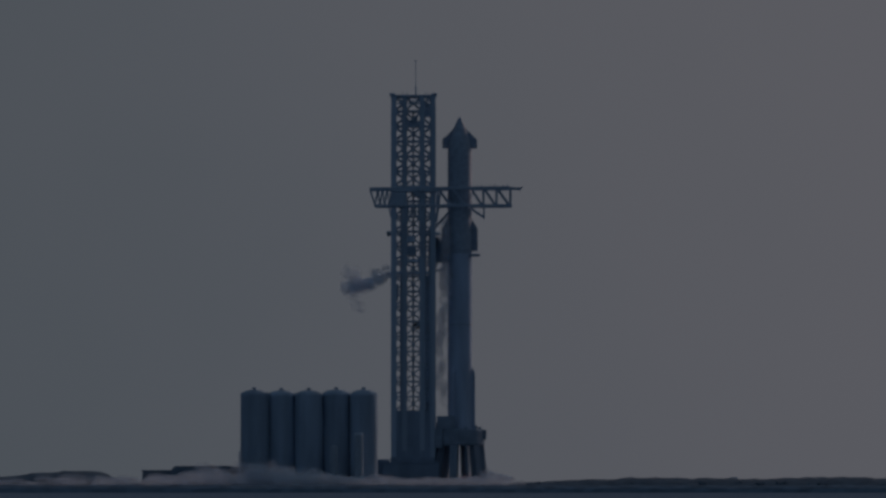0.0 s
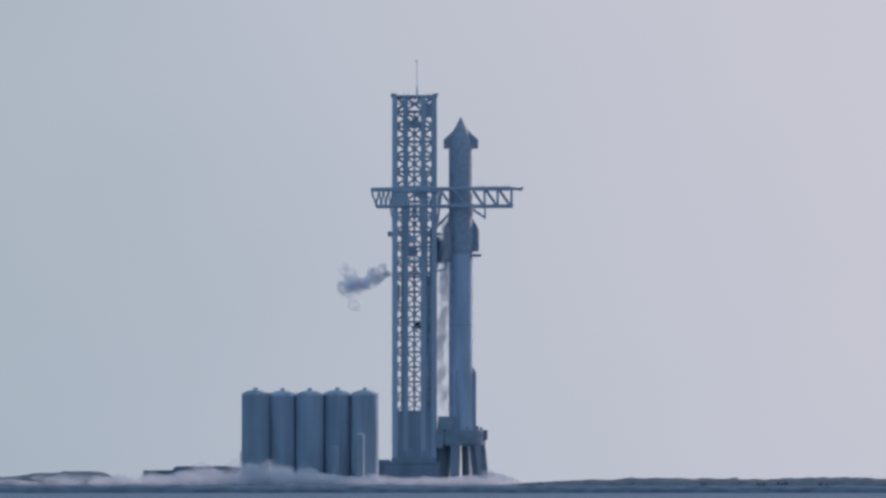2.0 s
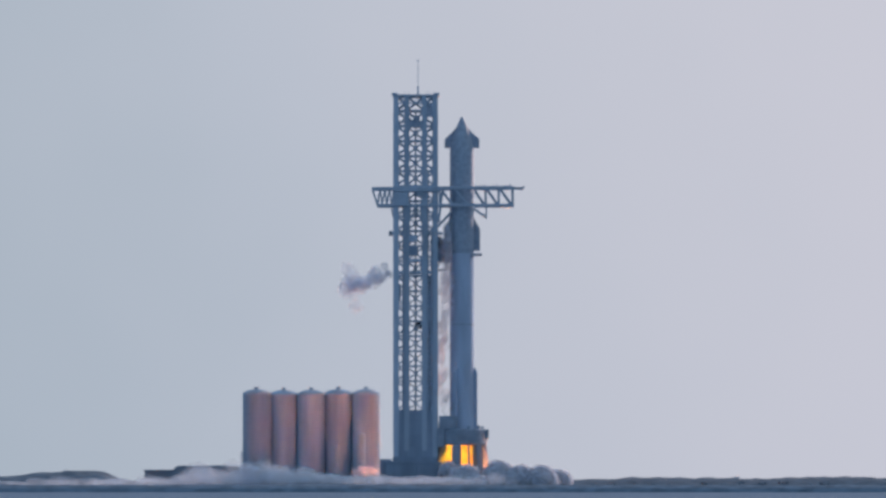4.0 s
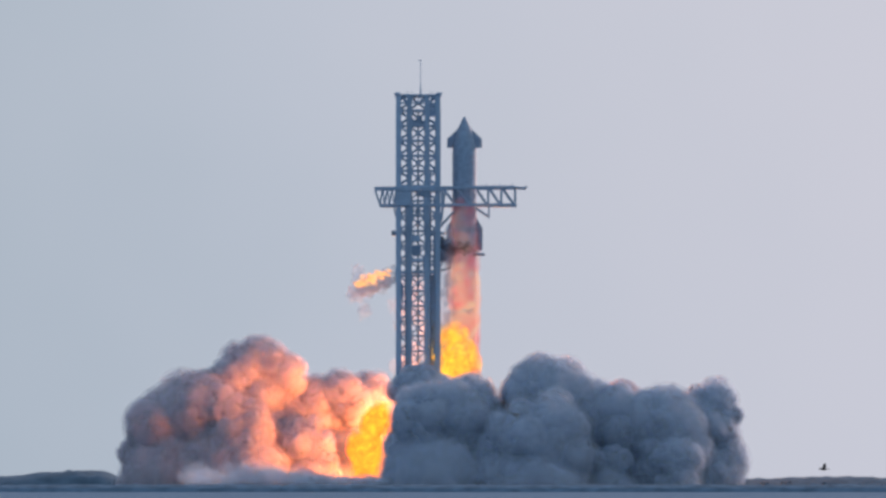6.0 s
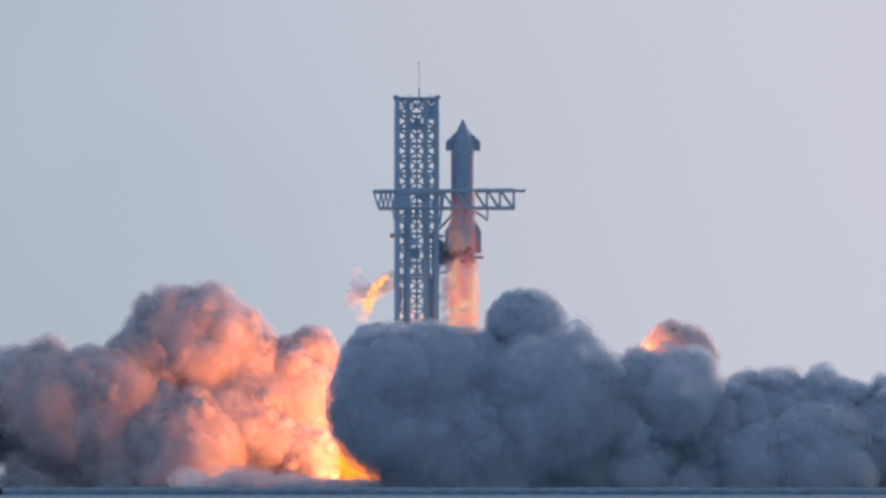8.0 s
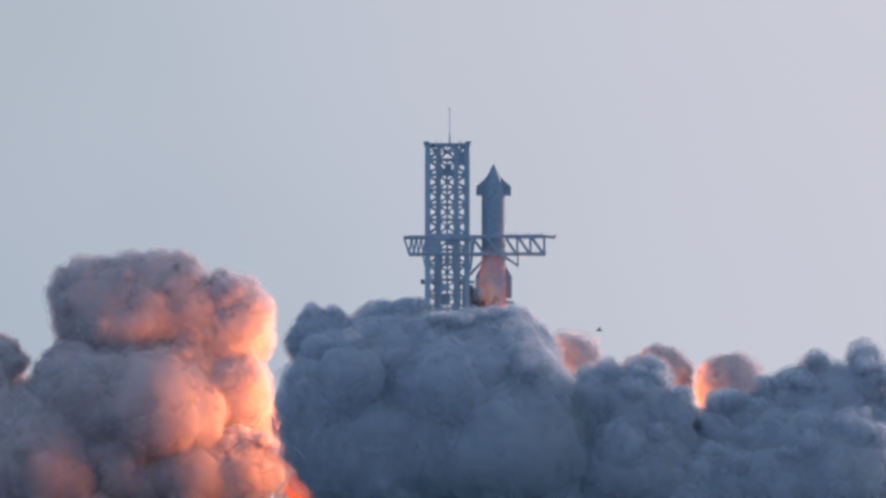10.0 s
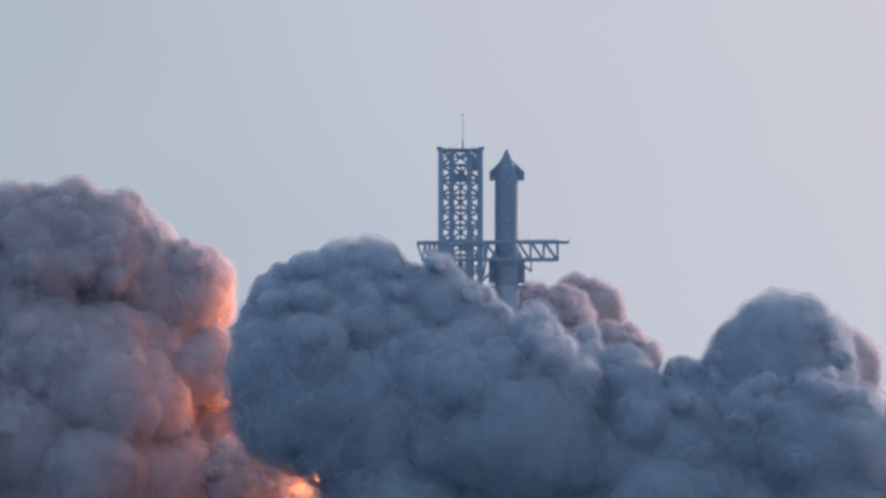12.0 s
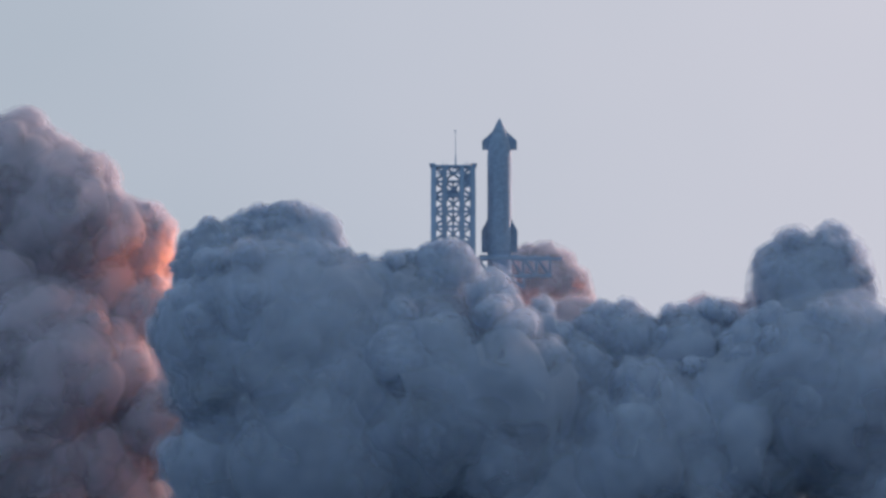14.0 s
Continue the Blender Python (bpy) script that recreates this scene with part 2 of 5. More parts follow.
def lathe(bm, profile, n=48, cx=0.0, cy=0.0):
    """A turned body from (radius, z) pairs, closed where the radius is zero."""
    rings = []
    for r, z in profile:
        if r < 1e-4:
            rings.append([bm.verts.new((cx, cy, z))])
        else:
            rings.append([bm.verts.new((cx + r * math.cos(2 * math.pi * i / n), cy + r * math.sin(2 * math.pi * i / n), z)) for i in range(n)])
    for a, b in zip(rings, rings[1:]):
        for i in range(n):
            j = (i + 1) % n
            if len(a) == 1 and len(b) == 1:
                continue
            if len(a) == 1:
                bm.faces.new((a[0], b[j], b[i]))
            elif len(b) == 1:
                bm.faces.new((a[i], a[j], b[0]))
            else:
                bm.faces.new((a[i], a[j], b[j], b[i]))
    return bm


def prism(bm, outline, y0, y1):
    """A plate with the outline (x, z) between two depths."""
    a = [bm.verts.new((x, y0, z)) for x, z in outline]
    b = [bm.verts.new((x, y1, z)) for x, z in outline]
    bm.faces.new(a)
    bm.faces.new(b[::-1])
    for i in range(len(a)):
        j = (i + 1) % len(a)
        bm.faces.new((a[j], a[i], b[i], b[j]))
    bmesh.ops.recalc_face_normals(bm, faces=bm.faces)
    return bm


BAR = {}


def beam(name, p, q, w, material, parent, depth=None):
    """A straight steel member from p to q; all members share one bevelled bar."""
    if material.name not in BAR:
        bm = bmesh.new()
        box(bm, -0.5, -0.5, 0, 0.5, 0.5, 1, 0.06)
        BAR[material.name] = finish(bm, "bar", material)
    p, q = Vector(p), Vector(q)
    ob = new(name, BAR[material.name])
    ob.parent = parent
    d = q - p
    turn = d.to_track_quat("Z", "Y")
    ob.matrix_basis = Matrix.LocRotScale(p, turn, (w, depth or w, d.length))
    return ob


# ---- ground, water and dunes ----
def build_ground():
    bm = bmesh.new()
    ys = [-4900, -3200, -2900, -2000, -900, -450, -425, -410, -395, -300, -150, 0, 200, 600, 1100, 1940]
    xs = [-2600, -1500, -800, -500] + [-400 + 16 * i for i in range(51)] + [500, 800, 1500, 2600]
    rows = []
    for y in ys:
        row = []
        for x in xs:
            z = -0.02 if y > -405 else (-1.3 if y > -415 else (-2.9 if y > -440 else -6.0))
            if -400 < y < -200:
                z += 0.25 * noise.noise((x * 0.05, y * 0.05, 0))
            if -430 < y < -405:
                z += 0.3 * noise.noise((x * 0.08, 3, 0))
            row.append(bm.verts.new((x, y, z)))
        rows.append(row)
    for a, b in zip(rows, rows[1:]):
        for i in range(len(xs) - 1):
            bm.faces.new((a[i], a[i + 1], b[i + 1], b[i]))
    ob = new("ground", finish(bm, "ground", M_GROUND))
    tagged(ob, "flat dull grey-brown coastal mud flat with low bank", "ground", kind="structure")
    bm = bmesh.new()
    box(bm, -2600, -4900, -5.5, 2600, -398, -2.2)
    tagged(new("water", finish(bm, "water", M_WATER)), "calm grey-blue bay water below a low shore", "water", kind="structure")


def ridge(name, x0, x1, y, width, height, material, label, seed, step=3.0, base=-0.3):
    """A low scrubby rise with an uneven crest: height(x) gives the crest."""
    bm = bmesh.new()
    n = max(8, int((x1 - x0) / step))
    across = 10
    rows = []
    for i in range(n + 1):
        x = x0 + (x1 - x0) * i / n
        ends = min(1.0, 6.0 * i / n, 6.0 * (n - i) / n)
        h = height(x) * ends
        row = []
        for j in range(across + 1):
            v = j / across
            f = math.sin(math.pi * v) ** 0.6 if 0 < v < 1 else 0.0
            lump = 1 + 0.25 * noise.noise((x * 0.16, v * 4, seed)) + 0.12 * noise.noise((x * 0.6, v * 9, seed + 7))
            lump += 0.10 * noise.noise((x * 1.3, v * 15, seed + 3))
            row.append(bm.verts.new((x, y + (v - 0.5) * width, base + f * (h * lump - base))))
        rows.append(row)
    for a, b in zip(rows, rows[1:]):
        for j in range(across):
            bm.faces.new((a[j], b[j], b[j + 1], a[j + 1]))
    bmesh.ops.recalc_face_normals(bm, faces=bm.faces)
    ob = new(name, finish(bm, name, material, True))
    return tagged(ob, label, "dune", kind="structure")


def scrub(x0, x1, y0, y1, count, size, material, label, seed):
    """Many small bushes of leaf clumps, none of them countable."""
    rnd = random.Random(seed)
    bm = bmesh.new()
    for _ in range(count):
        x, y = rnd.uniform(x0, x1), rnd.uniform(y0, y1)
        s = size * rnd.uniform(0.4, 1.2)
        for _ in range(5):
            cx, cy, cz = x + rnd.gauss(0, s), y + rnd.gauss(0, s * 0.6), s * rnd.uniform(0.1, 0.7)
            r = s * rnd.uniform(0.25, 0.6)
            m = Matrix.LocRotScale((cx, cy, cz), Euler((rnd.random() * 3, rnd.random() * 3, 0)), (r * 1.5, r, r * 0.8))
            bmesh.ops.create_icosphere(bm, subdivisions=1, radius=1, matrix=m)
    ob = new("scrub", finish(bm, "scrub", material))
    return tagged(ob, label, "shrubs", kind="stuff")


def far_crest(x):
    return 2.7 + 1.1 * noise.noise((x * 0.018, 0.3, 5)) + 0.5 * noise.noise((x * 0.06, 0.3, 9))


def left_crest(x):
    u = math.exp(-((x + 131) / 20) ** 2)
    return 2.9 + 2.6 * u + 0.6 * noise.noise((x * 0.05, 1, 2))


build_ground()
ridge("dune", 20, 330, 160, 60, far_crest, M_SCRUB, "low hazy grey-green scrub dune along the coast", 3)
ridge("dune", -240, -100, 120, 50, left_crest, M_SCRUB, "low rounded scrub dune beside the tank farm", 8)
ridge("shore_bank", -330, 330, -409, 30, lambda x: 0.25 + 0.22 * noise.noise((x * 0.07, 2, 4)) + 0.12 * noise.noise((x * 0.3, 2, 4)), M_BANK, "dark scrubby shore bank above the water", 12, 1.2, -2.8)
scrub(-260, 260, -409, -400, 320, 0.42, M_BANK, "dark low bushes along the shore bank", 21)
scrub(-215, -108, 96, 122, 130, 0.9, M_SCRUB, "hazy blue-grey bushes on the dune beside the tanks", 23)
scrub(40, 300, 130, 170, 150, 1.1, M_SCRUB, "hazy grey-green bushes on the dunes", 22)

# ---- launch tower ----
COLS = (-7.35, -3.3, 3.3, 7.35)
TOP, FOOT, SECTIONS = 146.3, 28.0, 21
STEP = (TOP - FOOT) / SECTIONS


def build_tower():
    t = thing("launch_tower", 0, 0, 0, "tall dark blue-grey steel lattice launch tower with clad foot", "tower")
    half = 5.6
    for x in COLS:
        for y in (-half, half):
            w = 2.1 if abs(x) > 5 else 1.95
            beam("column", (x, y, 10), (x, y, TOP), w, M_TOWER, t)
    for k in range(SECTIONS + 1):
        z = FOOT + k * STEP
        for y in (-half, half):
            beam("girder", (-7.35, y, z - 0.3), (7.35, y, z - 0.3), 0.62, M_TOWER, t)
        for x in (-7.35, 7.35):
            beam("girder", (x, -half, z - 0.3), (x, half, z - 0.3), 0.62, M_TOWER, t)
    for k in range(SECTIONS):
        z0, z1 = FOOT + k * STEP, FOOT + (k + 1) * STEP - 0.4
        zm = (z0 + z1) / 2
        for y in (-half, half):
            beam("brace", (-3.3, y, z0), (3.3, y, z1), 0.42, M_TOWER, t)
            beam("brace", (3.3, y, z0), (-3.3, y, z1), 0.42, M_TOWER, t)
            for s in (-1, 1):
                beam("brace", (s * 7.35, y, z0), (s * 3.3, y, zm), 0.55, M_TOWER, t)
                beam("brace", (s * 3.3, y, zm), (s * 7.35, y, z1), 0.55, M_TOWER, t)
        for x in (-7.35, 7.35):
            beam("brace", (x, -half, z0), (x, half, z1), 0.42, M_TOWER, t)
    # lift shaft and pipe runs inside
    beam("lift_rail", (0.0, 0, 28), (0.0, 0, 141), 0.75, M_TOWER, t)
    for x, y, w, top in ((5.6, 2.0, 1.7, 78), (6.1, -1.0, 0.9, 96), (-4.55, 3.5, 0.9, 78), (4.5, -3.0, 0.8, 118), (-4.6, -3, 0.6, 105), (-4.4, -1, 0.7, 76)):
        beam("pipe", (x, y, 28), (x, y, top), w, M_TOWER, t)
    for x0, x1, y in ((-4.9, -4.2, 1.5), (4.3, 6.5, 0.5)):
        for k in range(9):
            bm = bmesh.new()
            box(bm, x0, y - 0.5, 28 + k * STEP + 0.3, x1, y + 0.5, 28 + (k + 1) * STEP - 0.5, 0.06)
            part("cable_tray", bm, M_TOWER, t)
    # clad foot: panels on a core
    bm = bmesh.new()
    box(bm, -8.0, -6.3, 9.5, 8.0, 6.3, 28.2)
    part("foot_wall", bm, M_CLAD, t)
    for i in range(6):
        for j in range(4):
            bm = bmesh.new()
            x = -8.05 + i * 2.7
            box(bm, x, -6.5, 10 + j * 4.55, x + 2.6, -6.28, 14.45 + j * 4.55, 0.05)
            part("panel", bm, M_CLAD, t)
    # head: cap beams, corner boxes, crane platform, rod
    bm = bmesh.new()
    box(bm, -8.6, -6.6, TOP - 0.7, 8.6, 6.6, TOP + 0.1, 0.1)
    part("cap", bm, M_TOWER, t)
    for x in (-8.0, 7.6):
        bm = bmesh.new()
        box(bm, x - 0.9, -6.9, TOP + 0.1, x + 1.3, 6.9, TOP + 0.7, 0.1)
        part("cap_beam", bm, M_TOWER, t)
    for i in range(5):
        x = -5.4 + i * 2.4
        beam("brace", (x, -5.9, TOP - 3.2), (x + 1.2, -5.9, TOP - 0.6), 0.35, M_TOWER, t)
        beam("brace", (x + 1.2, -5.9, TOP - 0.6), (x + 2.4, -5.9, TOP - 3.2), 0.35, M_TOWER, t)
    beam("girder", (-7.35, -5.9, TOP - 3.2), (7.35, -5.9, TOP - 3.2), 0.6, M_TOWER, t)
    for x0, x1, z0, z1 in ((-2.8, 3.2, TOP - 11.4, TOP - 9.6), (-0.8, 1.6, TOP - 9.8, TOP - 7.8), (-3.0, -1.6, TOP - 9.8, TOP - 8.6), (3.2, 6.6, TOP - 8.0, TOP - 3.2)):
        bm = bmesh.new()
        box(bm, x0, -3, z0, x1, 3, z1, 0.1)
        part("hoist", bm, M_TOWER, t)
    beam("lightning_rod", (0.9, 0, TOP), (0.9, 0, TOP + 13.3), 0.22, M_TOWER, t)
    beam("rod_sleeve", (0.9, 0, TOP), (0.9, 0, TOP + 3.6), 0.55, M_TOWER, t)
    beam("rod_tip", (0.2, 0, TOP + 13.2), (1.2, 0, TOP + 13.2), 0.3, M_TOWER, t)
    for x in (-4.0, -2.4, 4.4, 5.4):
        beam("mast", (x, -4, TOP), (x, -4, TOP + 1.3), 0.18, M_TOWER, t)
    # platforms and boxes on the sides
    for x0, x1, z, h in ((-9.9, -7.0, 94.0, 0.8), (6.5, 10.2, 94.0, 0.8), (-10.0, -8.6, 93.7, 1.6), (-8.4, 8.4, 79.2, 0.9), (-3.2, 3.2, 83.6, 1.2), (-3.2, 0.6, 91.2, 2.4)):
        bm = bmesh.new()
        box(bm, x0, -6.4, z, x1, 6.4, z + h, 0.1)
        part("platform", bm, M_TOWER, t)
    for x0, x1, z0, z1 in ((-8.3, -5.6, 69.0, 75.4), (1.8, 4.6, 80.3, 86.0), (-2.9, 1.0, 86.0, 89.5)):
        bm = bmesh.new()
        box(bm, x0, -6.45, z0, x1, -4.9, z1, 0.15)
        part("equipment_box", bm, M_CLAD, t)
    beam("vent_pipe", (-7.5, -2, 79.6), (-10.4, -2, 79.4), 0.35, M_TOWER, t)
    return t


def build_base():
    b = thing("pump_building", 0, 0, 0, "low dark windowless pad building round the tower foot", "building")
    for name, x0, x1, z0, z1, y0, y1 in (("wall", -11.5, 9.8, 0, 8.2, -8.5, 8), ("annex", -13.4, -9.0, 0, 9.8, -6, 6), ("roof", -11.8, 10.0, 8.2, 8.9, -8.8, 8.3), ("plant_room", -8.6, 8.2, 8.9, 10.6, -7.2, 7)):
        bm = bmesh.new()
        box(bm, x0, y0, z0, x1, y1, z1, 0.15)
        part(name, bm, M_CLAD, b)
    for i in range(7):
        bm = bmesh.new()
        box(bm, -10.9 + i * 2.9, -8.75, 0.5, -8.3 + i * 2.9, -8.5, 7.8, 0.05)
        part("panel", bm, M_CLAD, b)


# ---- catching arms on their carriage ----
def build_arms():
    a = thing("catch_arms", 0, 0, 0, "pair of dark steel truss arms on a tower carriage", "crane arm")
    zt, zb = 111.4, 104.8
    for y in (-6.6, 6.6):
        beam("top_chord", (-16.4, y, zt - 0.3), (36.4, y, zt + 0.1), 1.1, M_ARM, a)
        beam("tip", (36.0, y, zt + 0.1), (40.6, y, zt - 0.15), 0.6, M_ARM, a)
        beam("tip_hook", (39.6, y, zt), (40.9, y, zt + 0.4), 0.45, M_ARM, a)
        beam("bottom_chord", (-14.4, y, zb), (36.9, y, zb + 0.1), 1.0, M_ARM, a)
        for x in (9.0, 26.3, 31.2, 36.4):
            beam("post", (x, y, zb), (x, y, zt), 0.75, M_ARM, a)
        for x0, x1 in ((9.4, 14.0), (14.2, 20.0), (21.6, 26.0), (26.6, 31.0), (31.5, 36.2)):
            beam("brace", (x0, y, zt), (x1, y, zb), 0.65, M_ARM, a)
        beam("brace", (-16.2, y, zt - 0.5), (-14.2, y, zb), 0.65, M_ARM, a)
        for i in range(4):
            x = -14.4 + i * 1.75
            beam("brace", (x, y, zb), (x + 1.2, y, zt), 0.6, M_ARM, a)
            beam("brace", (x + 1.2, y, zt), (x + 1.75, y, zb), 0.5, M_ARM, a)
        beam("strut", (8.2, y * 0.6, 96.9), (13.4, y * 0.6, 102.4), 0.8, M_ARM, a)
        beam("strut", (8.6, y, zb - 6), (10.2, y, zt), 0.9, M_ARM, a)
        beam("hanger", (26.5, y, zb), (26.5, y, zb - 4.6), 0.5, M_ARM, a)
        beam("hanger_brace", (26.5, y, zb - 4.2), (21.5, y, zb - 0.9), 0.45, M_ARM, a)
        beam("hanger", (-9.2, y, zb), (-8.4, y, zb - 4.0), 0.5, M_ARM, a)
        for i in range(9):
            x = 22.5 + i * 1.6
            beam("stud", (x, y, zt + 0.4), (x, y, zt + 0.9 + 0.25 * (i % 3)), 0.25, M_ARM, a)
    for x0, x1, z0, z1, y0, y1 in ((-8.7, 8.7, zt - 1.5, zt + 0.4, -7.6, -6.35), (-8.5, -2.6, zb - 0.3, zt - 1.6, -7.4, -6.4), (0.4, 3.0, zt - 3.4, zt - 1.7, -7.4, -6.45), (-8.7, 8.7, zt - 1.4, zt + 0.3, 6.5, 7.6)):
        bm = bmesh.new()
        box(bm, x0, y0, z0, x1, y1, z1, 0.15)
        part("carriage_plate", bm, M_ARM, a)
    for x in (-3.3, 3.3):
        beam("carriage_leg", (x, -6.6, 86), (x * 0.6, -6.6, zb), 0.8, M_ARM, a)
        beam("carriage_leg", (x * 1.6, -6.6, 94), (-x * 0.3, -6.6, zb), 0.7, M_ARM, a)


def build_service_arm():
    a = thing("service_arm", 0, 0, 0, "dark steel propellant arm between tower and rocket", "crane arm")
    for y in (-2.2, 2.2):
        for z in (86.0, 92.0):
            beam("chord", (7.5, y, z), (13.6, y, z), 0.7, M_ARM, a)
        for x0, x1 in ((7.6, 10.0), (10.0, 12.4)):
            beam("brace", (x0, y, 86), (x1, y, 92), 0.5, M_ARM, a)
        beam("chord", (7.5, y, 80.4), (12.2, y, 81.2), 0.6, M_ARM, a)
        beam("brace", (8.0, y, 81), (10.2, y, 86), 0.5, M_ARM, a)
        beam("brace", (10.2, y, 86), (12.0, y, 81.4), 0.5, M_ARM, a)
        beam("post", (12.0, y, 81.0), (12.4, y, 86), 0.6, M_ARM, a)
    for x0, x1, z0, z1 in ((8.0, 13.6, 83.6, 91.4), (6.9, 9.6, 89, 93.2)):
        bm = bmesh.new()
        box(bm, x0, -2.6, z0, x1, 2.6, z1, 0.2)
        part("connector_box", bm, M_CLAD, a)


# ---- rocket ----
ROCKET_X = 17.4


def build_rocket():
    r = thing("rocket", ROCKET_X, 0, 0, "tall two-stage stainless steel rocket with dark tiled upper stage", "rocket")
    R = 4.5
    # booster
    prof = [(0, 19.2), (4.2, 19.2), (R, 19.6)]
    for k in range(1, 37):
        z = 19.6 + k * 1.83
        prof += [(R, z - 0.05), (R + 0.035, z)]
    prof += [(R, 86.6), (R, 88.6), (0, 88.6)]
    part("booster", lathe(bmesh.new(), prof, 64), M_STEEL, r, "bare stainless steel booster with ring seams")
    bm = bmesh.new()
    lathe(bm, [(R + 0.02, 60.0), (R + 0.14, 60.0), (R + 0.14, 60.5), (R + 0.02, 60.5)], 64)
    part("band", bm, M_FLAP, r)
    # interstage ring and grid fins
    part("interstage", lathe(bmesh.new(), [(R - 0.1, 86.9), (R + 0.05, 87), (R + 0.05, 88.8), (R - 0.1, 88.9)], 64), M_FLAP, r)
    for sx in (1, -1):
        for sy in (1, -1):
            g = part("grid_fin", box(bmesh.new(), R * 0.75 * sx, sy * 1.3, 86.1, sx * 7.6, sy * 3.9, 86.35, 0.03), M_FLAP, r, "dark lattice grid fin")
            for i in range(4):
                y0 = sy * (1.4 + i * 0.75)
                part("rib", box(bmesh.new(), min(R * 0.78 * sx, 7.5 * sx), y0, 86.0, max(R * 0.78 * sx, 7.5 * sx), y0 + 0.1, 86.9), M_FLAP, g)
    # chines
    for ang in (0, 120, 240):
        c = bmesh.new()
        prism(c, [(4.2, 20), (5.75, 20.2), (5.75, 42.2), (4.9, 44.0), (4.2, 44.4)], -0.7, 0.7)
        bmesh.ops.rotate(c, cent=(0, 0, 0), matrix=Matrix.Rotation(radians(ang), 3, "Z"), verts=c.verts)
        part("chine", c, M_STEEL, r)
    for i in range(12):
        a = 2 * math.pi * i / 12
        part("engine_bell", lathe(bmesh.new(), [(0.25, 19.3), (0.35, 18.8), (0.62, 17.9), (0.6, 17.9), (0.3, 18.8)], 12, 3.4 * math.cos(a), 3.4 * math.sin(a)), M_SHIELD, r)
    # ship
    prof = [(0, 88.9), (R, 88.9)]
    for k in range(1, 20):
        z = 88.9 + k * 1.83
        prof += [(R, z - 0.05), (R + 0.03, z)]
    for i in range(15):
        u = i / 14
        z = 124.4 + u * 14.2
        rad = R * (1 - u ** 1.75) ** 0.95 if u < 1 else 0
        prof.append((max(rad, 0.0), z))
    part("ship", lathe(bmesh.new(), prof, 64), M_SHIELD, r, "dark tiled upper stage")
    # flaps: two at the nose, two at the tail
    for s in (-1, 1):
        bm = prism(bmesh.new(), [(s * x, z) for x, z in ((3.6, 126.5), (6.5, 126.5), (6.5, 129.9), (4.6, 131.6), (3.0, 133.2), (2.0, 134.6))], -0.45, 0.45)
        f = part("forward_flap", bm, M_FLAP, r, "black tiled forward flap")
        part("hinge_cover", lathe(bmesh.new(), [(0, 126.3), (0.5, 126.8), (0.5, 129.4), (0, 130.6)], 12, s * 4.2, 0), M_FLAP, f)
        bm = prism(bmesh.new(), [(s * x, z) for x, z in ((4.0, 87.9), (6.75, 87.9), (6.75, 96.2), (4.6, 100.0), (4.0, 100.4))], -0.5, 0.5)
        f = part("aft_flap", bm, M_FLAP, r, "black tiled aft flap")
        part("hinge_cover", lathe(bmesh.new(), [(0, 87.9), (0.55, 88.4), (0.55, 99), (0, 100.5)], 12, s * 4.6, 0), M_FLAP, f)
    return r


def build_mount():
    m = thing("launch_mount", ROCKET_X, 0, 0, "dark steel ring launch table on six sloping legs", "launch mount")
    bm = bmesh.new()
    lathe(bm, [(5.2, 15.0), (9.0, 15.0), (9.3, 15.6), (9.3, 20.6), (8.9, 21.0), (5.2, 21.0), (5.2, 15.0)], 40)
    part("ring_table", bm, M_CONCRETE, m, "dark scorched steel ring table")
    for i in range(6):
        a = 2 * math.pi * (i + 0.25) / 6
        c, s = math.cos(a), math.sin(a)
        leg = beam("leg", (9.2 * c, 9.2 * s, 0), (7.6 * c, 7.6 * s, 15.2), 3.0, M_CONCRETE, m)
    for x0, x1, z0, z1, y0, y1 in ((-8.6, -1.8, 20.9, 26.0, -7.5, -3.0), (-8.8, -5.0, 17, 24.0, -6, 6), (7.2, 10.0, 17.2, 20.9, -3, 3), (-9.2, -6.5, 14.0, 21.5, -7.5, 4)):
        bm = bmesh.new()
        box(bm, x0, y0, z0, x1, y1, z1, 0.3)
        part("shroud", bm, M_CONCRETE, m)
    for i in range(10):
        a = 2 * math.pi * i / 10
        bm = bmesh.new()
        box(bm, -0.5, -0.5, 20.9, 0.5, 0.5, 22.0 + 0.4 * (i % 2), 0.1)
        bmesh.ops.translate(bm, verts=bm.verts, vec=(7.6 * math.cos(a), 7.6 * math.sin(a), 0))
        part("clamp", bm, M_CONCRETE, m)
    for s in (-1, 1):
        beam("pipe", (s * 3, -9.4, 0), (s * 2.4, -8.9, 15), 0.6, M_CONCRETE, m)


